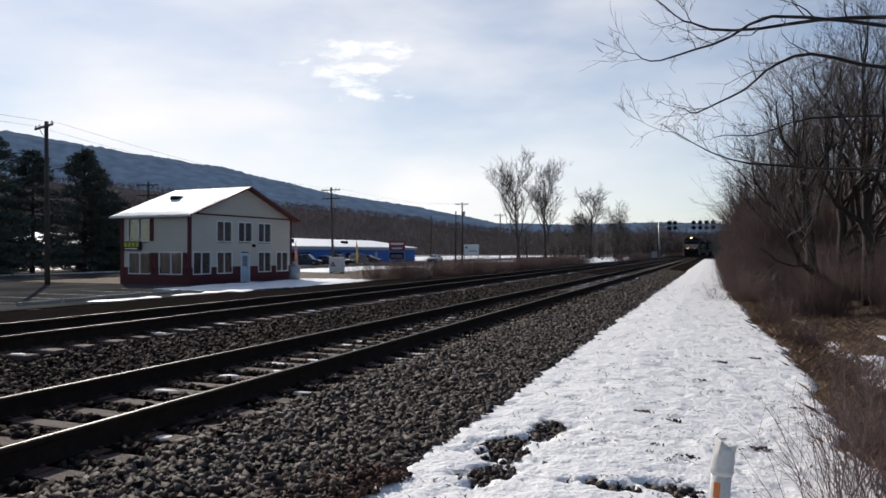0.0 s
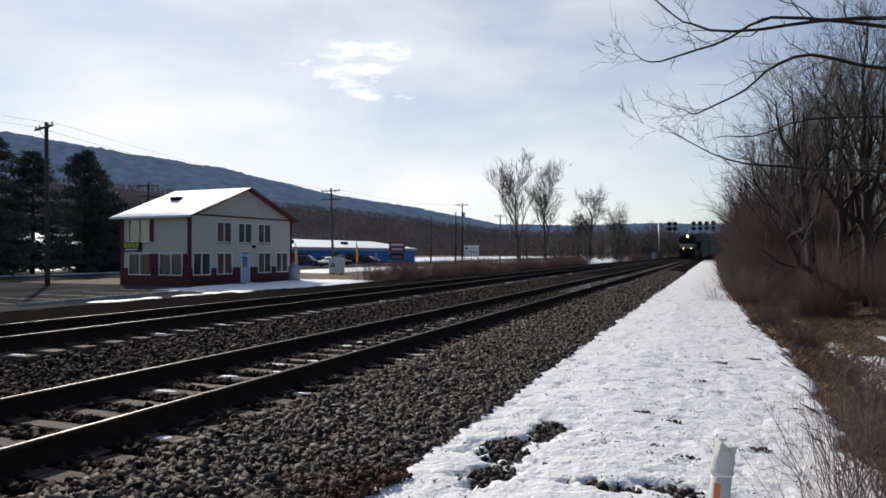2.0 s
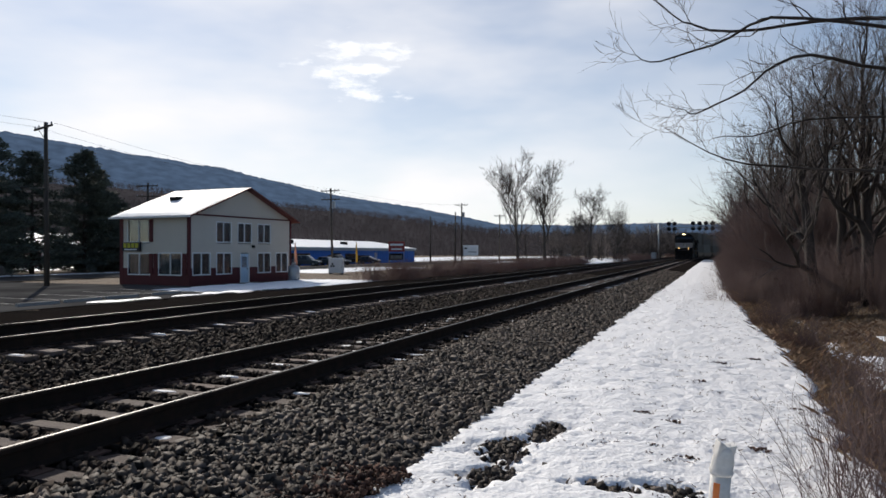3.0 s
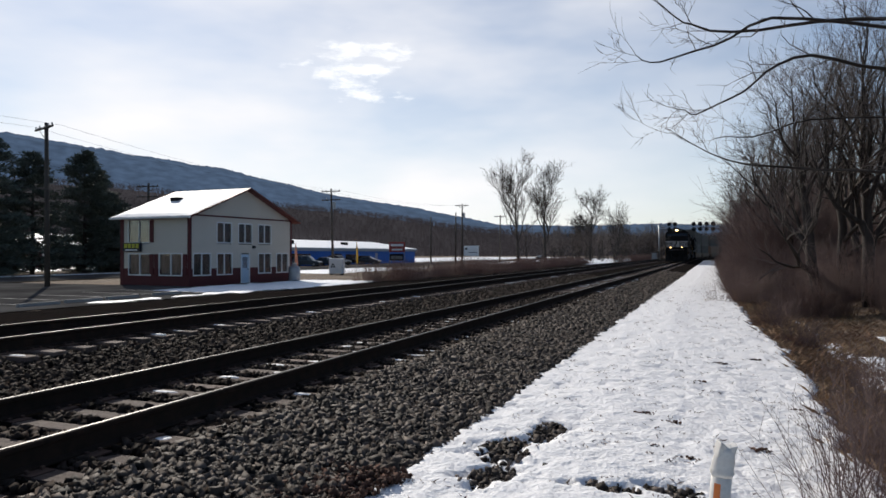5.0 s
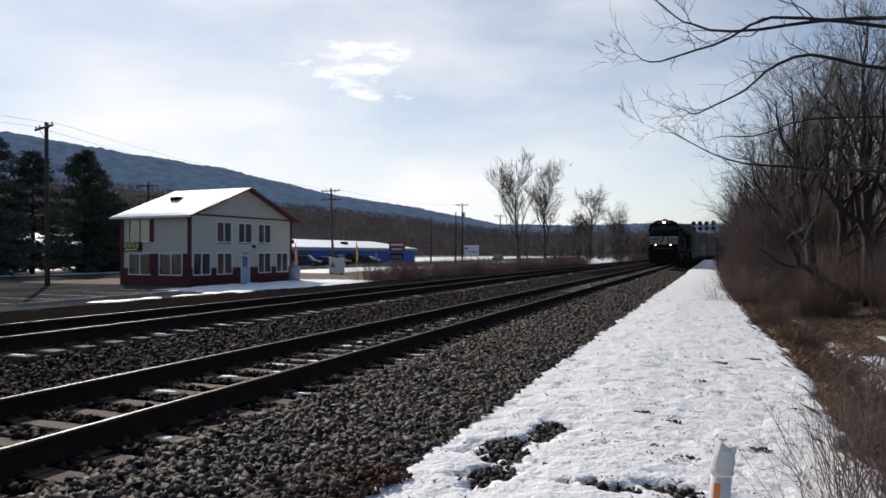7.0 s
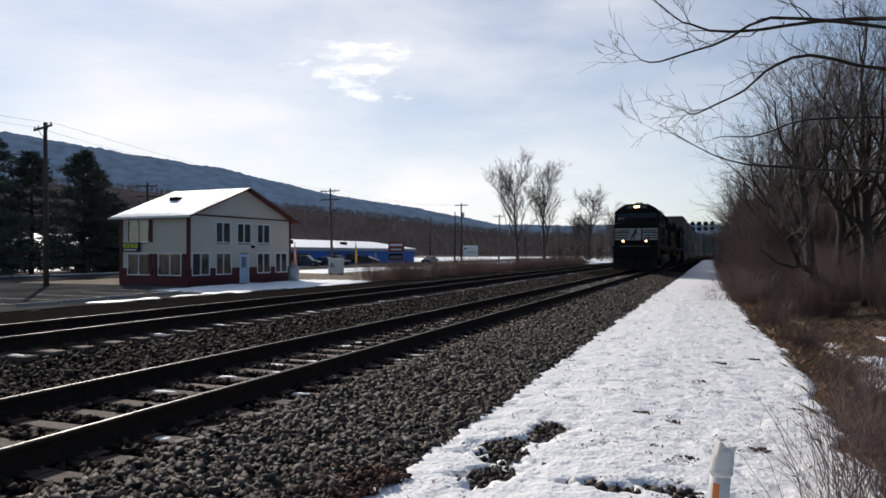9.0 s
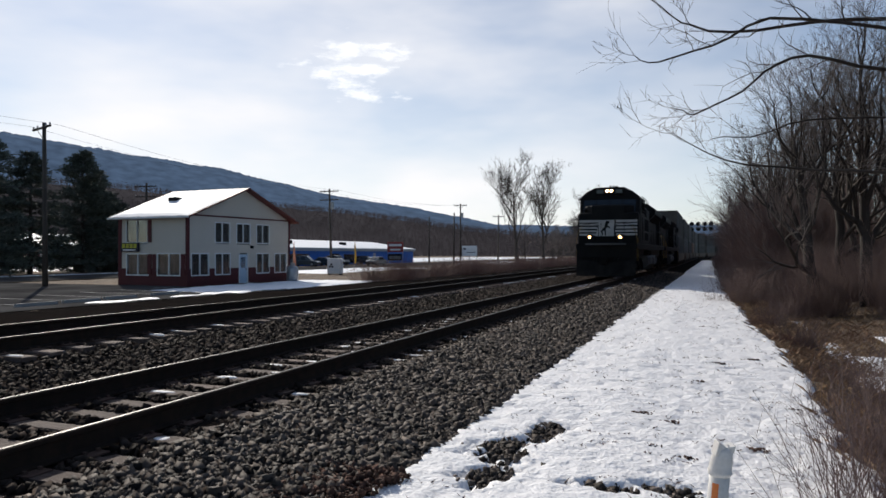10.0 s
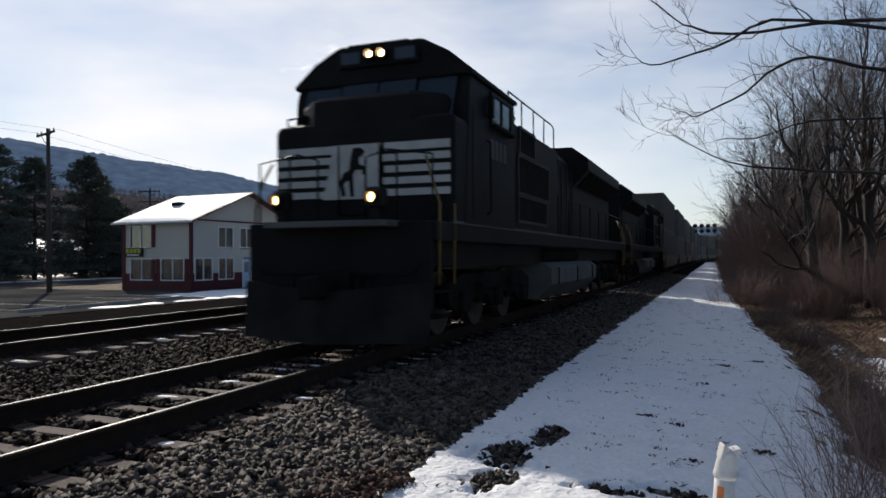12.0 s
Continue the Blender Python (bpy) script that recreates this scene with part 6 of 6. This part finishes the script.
stone_field("leaf_litter", 900, 7, mulch, (0.010, 0.028), "reddish brown dead leaves at the ballast edge", LITTER)


# ---------------------------------------------------------------- marker post in the snow
POST_WHITE = material("white_plastic_post", (0.70, 0.68, 0.65), 0.5, 0, (0.55, 0.52, 0.48), 8, 0.6, 60, 0.1, 0.002)
POST_ORANGE = material("orange_marker_print", (0.75, 0.22, 0.06), 0.5)


def marker_post():
    t = thing("marker_post", pose(-0.045, 2.86, -0.05, 2, 4, 20), "white plastic marker post with a broken cap and orange print", "marker post")
    part("tube", Geo().tube([(0, 0, -0.1), (0, 0, 0.70), (0, 0, 0.89)], [0.038, 0.038, 0.037], 20), POST_WHITE, t, smooth=True)
    part("cap", Geo().tube([(0, 0, 0.865), (0, 0, 0.88), (0.0, 0, 0.885), (0.004, 0, 0.92), (0.006, 0, 0.955), (0.0, 0, 0.97)], [0.040, 0.044, 0.041, 0.040, 0.034, 0.028], 16), POST_WHITE, t, "dented white cap", smooth=True)
    g = Geo().prism([(-0.03, 0.94), (0.035, 0.945), (0.045, 0.985), (0.01, 0.975), (-0.02, 0.995)], -0.025, 0.028)
    part("broken_lip", g, POST_WHITE, t, "snapped plastic lip", bevel=0.004)
    for k, (z0, z1) in enumerate(((0.78, 0.84), (0.72, 0.76), (0.66, 0.69))):
        a0 = 3.7 if k < 2 else 5.0
        pts = [(0.0386 * math.cos(a0 + 0.16 * i), 0.0386 * math.sin(a0 + 0.16 * i)) for i in range(5)]
        ring = pts + [(p[0] * 0.97, p[1] * 0.97) for p in reversed(pts)]
        part("print_bar", Geo().prism(ring, z0, z1, "z"), POST_ORANGE, t, "orange printed bar")
    return t


marker_post()


# ---------------------------------------------------------------- road vehicles
TYRE = material("black_tyre_rubber", (0.02, 0.02, 0.02), 0.85)
CAR_PAINTS = {"white": material("white_car_paint", (0.72, 0.73, 0.74), 0.3, 0, (0.6, 0.6, 0.6), 1, 0.3, 40, 0.0, coat=0.5),
              "grey": material("dark_grey_car_paint", (0.05, 0.055, 0.06), 0.3, 0.2, (0.04, 0.042, 0.045), 1, 0.3, 40, 0.0, coat=0.5),
              "blue": material("slate_blue_car_paint", (0.07, 0.085, 0.10), 0.3, 0.2, (0.05, 0.06, 0.07), 1, 0.3, 40, 0.0, coat=0.5)}
TAIL = material("red_tail_lens", (0.35, 0.02, 0.02), 0.2)
CLEAR = material("clear_lamp_lens", (0.6, 0.6, 0.58), 0.15)


def road_car(name, paint, label, x, y, tall=False, group="cars on the road"):
    """A car that heads towards -y, its middle at the origin, wheels on z = 0."""
    t = thing(name, pose(x, y, -0.37), label, "car", group)
    L, W, H = (4.7, 0.92, 1.72) if tall else (4.5, 0.88, 1.45)
    a, b = -L / 2, L / 2
    low = [(a, 0.35), (a, 0.72), (a + 0.15, 0.82), (a + 1.15, 0.95), (b - 0.75, 1.0), (b - 0.05, 0.95), (b, 0.7), (b, 0.38), (b - 0.3, 0.25), (a + 0.3, 0.25)]
    part("car_body", Geo().prism(low, -W, W, "x"), CAR_PAINTS[paint], t, bevel=0.06)
    c0, c1 = a + 1.05, b - (0.25 if tall else 0.65)
    top = [(c0, 0.93), (c0 + 0.85, H - 0.02), (c0 + 1.3, H), (c1 - 0.5, H - 0.03), (c1, 0.97)]
    rings = [[(s * (W - 0.06 - (0.2 if z > 1.1 else 0)), y_, z) for y_, z in top] for s in (-1, 1)]
    cabin = part("cabin", Geo().loft(rings), CAR_PAINTS[paint], t, bevel=0.05)
    for s in (-1, 1):
        for u0, u1 in ((0.28, 0.52), (0.55, 0.82)):
            y0, y1 = c0 + (c1 - c0) * u0, c0 + (c1 - c0) * u1
            xb, xt = s * (W - 0.085), s * (W - 0.245)
            q = [(xb, y0 - 0.1, 1.0), (xb, y1, 1.0), (xt, y1 - 0.05, H - 0.12), (xt, y0 + 0.12, H - 0.12)]
            g = Geo().add(q + [(px_ + s * 0.05, py_, pz_) for px_, py_, pz_ in q], [(0, 1, 2, 3), (7, 6, 5, 4), (0, 4, 5, 1), (1, 5, 6, 2), (2, 6, 7, 3), (3, 7, 4, 0)])
            part("side_window", g, GLASS, cabin)
    for y0, y1, z0, z1 in ((c0 + 0.12, c0 + 0.80, 1.04, H - 0.1), (c1 - 0.08, c1 - 0.44, 1.06, H - 0.14)):
        k = -0.03 if y1 > y0 else 0.03
        q = [(-W + 0.2, y0, z0), (W - 0.2, y0, z0), (W - 0.34, y1, z1), (-W + 0.34, y1, z1)]
        g = Geo().add(q + [(px_, py_ + k, pz_ + 0.02) for px_, py_, pz_ in q], [(0, 1, 2, 3), (7, 6, 5, 4), (0, 4, 5, 1), (1, 5, 6, 2), (2, 6, 7, 3), (3, 7, 4, 0)])
        part("windscreen", g, GLASS, cabin)
    wheels = []
    for wy in (a + 0.85, b - 0.85):
        for s in (-1, 1):
            w = part("wheel", Geo().cyl((-0.11, 0, 0), (0.11, 0, 0), 0.33, 20), TYRE, t, m=pose(s * (W - 0.09), wy, 0.33))
            part("rim", Geo().cyl((-0.118, 0, 0), (0.118, 0, 0), 0.21, 10), GREY_METAL, w)
            wheels.append(w)
    for s in (-1, 1):
        part("headlamp", Geo().box(s * 0.65 - 0.16, s * 0.65 + 0.16, a - 0.012, a + 0.1, 0.6, 0.74, 0.02), CLEAR, t)
        part("tail_lamp", Geo().box(s * 0.68 - 0.12, s * 0.68 + 0.12, b - 0.1, b + 0.012, 0.68, 0.86, 0.02), TAIL, t)
        part("door_mirror", Geo().box(s * (W + 0.06) - 0.08, s * (W + 0.06) + 0.08, c0 + 0.4, c0 + 0.52, 0.98, 1.1, 0.02), CAR_PAINTS[paint], t)
    part("bumper", Geo().box(-W + 0.03, W - 0.03, a - 0.03, a + 0.2, 0.32, 0.52, 0.03), LOCO_BLACK, t)
    return t, wheels


MOVING_CARS = [  # car, place at the start, speed
    (road_car("suv", "grey", "dark grey sport utility car on the road", -52, 96.8, True), 96.8, 20.3),
    (road_car("car", "white", "white saloon car on the road", -52, 129.7), 129.7, 20.3),
    (road_car("car", "grey", "dark saloon car on the road", -52, 64.9), 64.9, 15.5),
    (road_car("suv", "blue", "slate-coloured hatchback on the road", -52, 334.3), 334.3, 23.0)]
for k, (x, y, tall) in enumerate(((-60.5, 106.0, True), (-60.5, 102.4, False), (-60.8, 118.0, False), (-60.5, 96.0, True))):
    c, _w = road_car("parked_car", ("grey", "blue")[k % 2], "dark car parked before the blue store", x, y, tall, "cars parked at the store")
    c.matrix_basis = pose(x, y, -0.45, 0, 0, 78 + 8 * k)


# ---------------------------------------------------------------- what moves
SPEED = 13.95


def front_at(t):
    """Place along the line of the locomotive's front end."""
    return 8.5 + SPEED * (12.0 - t)


def on_line(y0, length, back=False):
    """A vehicle of a length whose front end lies at y0 along the near track."""
    a, b = y0 + 0.18 * length, y0 + 0.82 * length
    turn = math.degrees(math.atan2(bend(b) - bend(a), b - a))
    x = NEAR_X + bend(a) - (a - y0) * math.sin(radians(turn))
    if back:
        return pose(x + length * math.sin(radians(turn)), y0 + length * math.cos(radians(turn)), NEAR_RAIL, 0, 0, 180 - turn)
    return pose(x, y0, NEAR_RAIL, 0, 0, -turn)


def motions():
    times = [0.5 * k for k in range(25)]
    walk(lead_loco, [(t, on_line(front_at(t), 22.6)) for t in times])
    walk(second_loco, [(t, on_line(front_at(t) + 23.4, 22.6, True)) for t in times])
    for k, c in enumerate(well_cars):
        walk(c, [(t, on_line(front_at(t) + 46.6 + 21.9 * k, 21.8)) for t in times])
    turns = [k / 30 for k in range(361)]
    for w, sign in [(w, 1) for w in lead_wheels] + [(w, -1) for w in second_wheels]:
        y = w.location.y
        walk(w, [(t, pose(0, y, 0.53, sign * math.degrees(SPEED * t / 0.53))) for t in turns])
    for (car, wheels), y0, v in MOVING_CARS:
        walk(car, [(t, pose(-52, y0 - v * t, -0.37)) for t in times])
        for w in wheels:
            x, y = w.location.x, w.location.y
            walk(w, [(t, pose(x, y, 0.33, math.degrees(v * t / 0.33 * 0.6))) for t in turns])


motions()
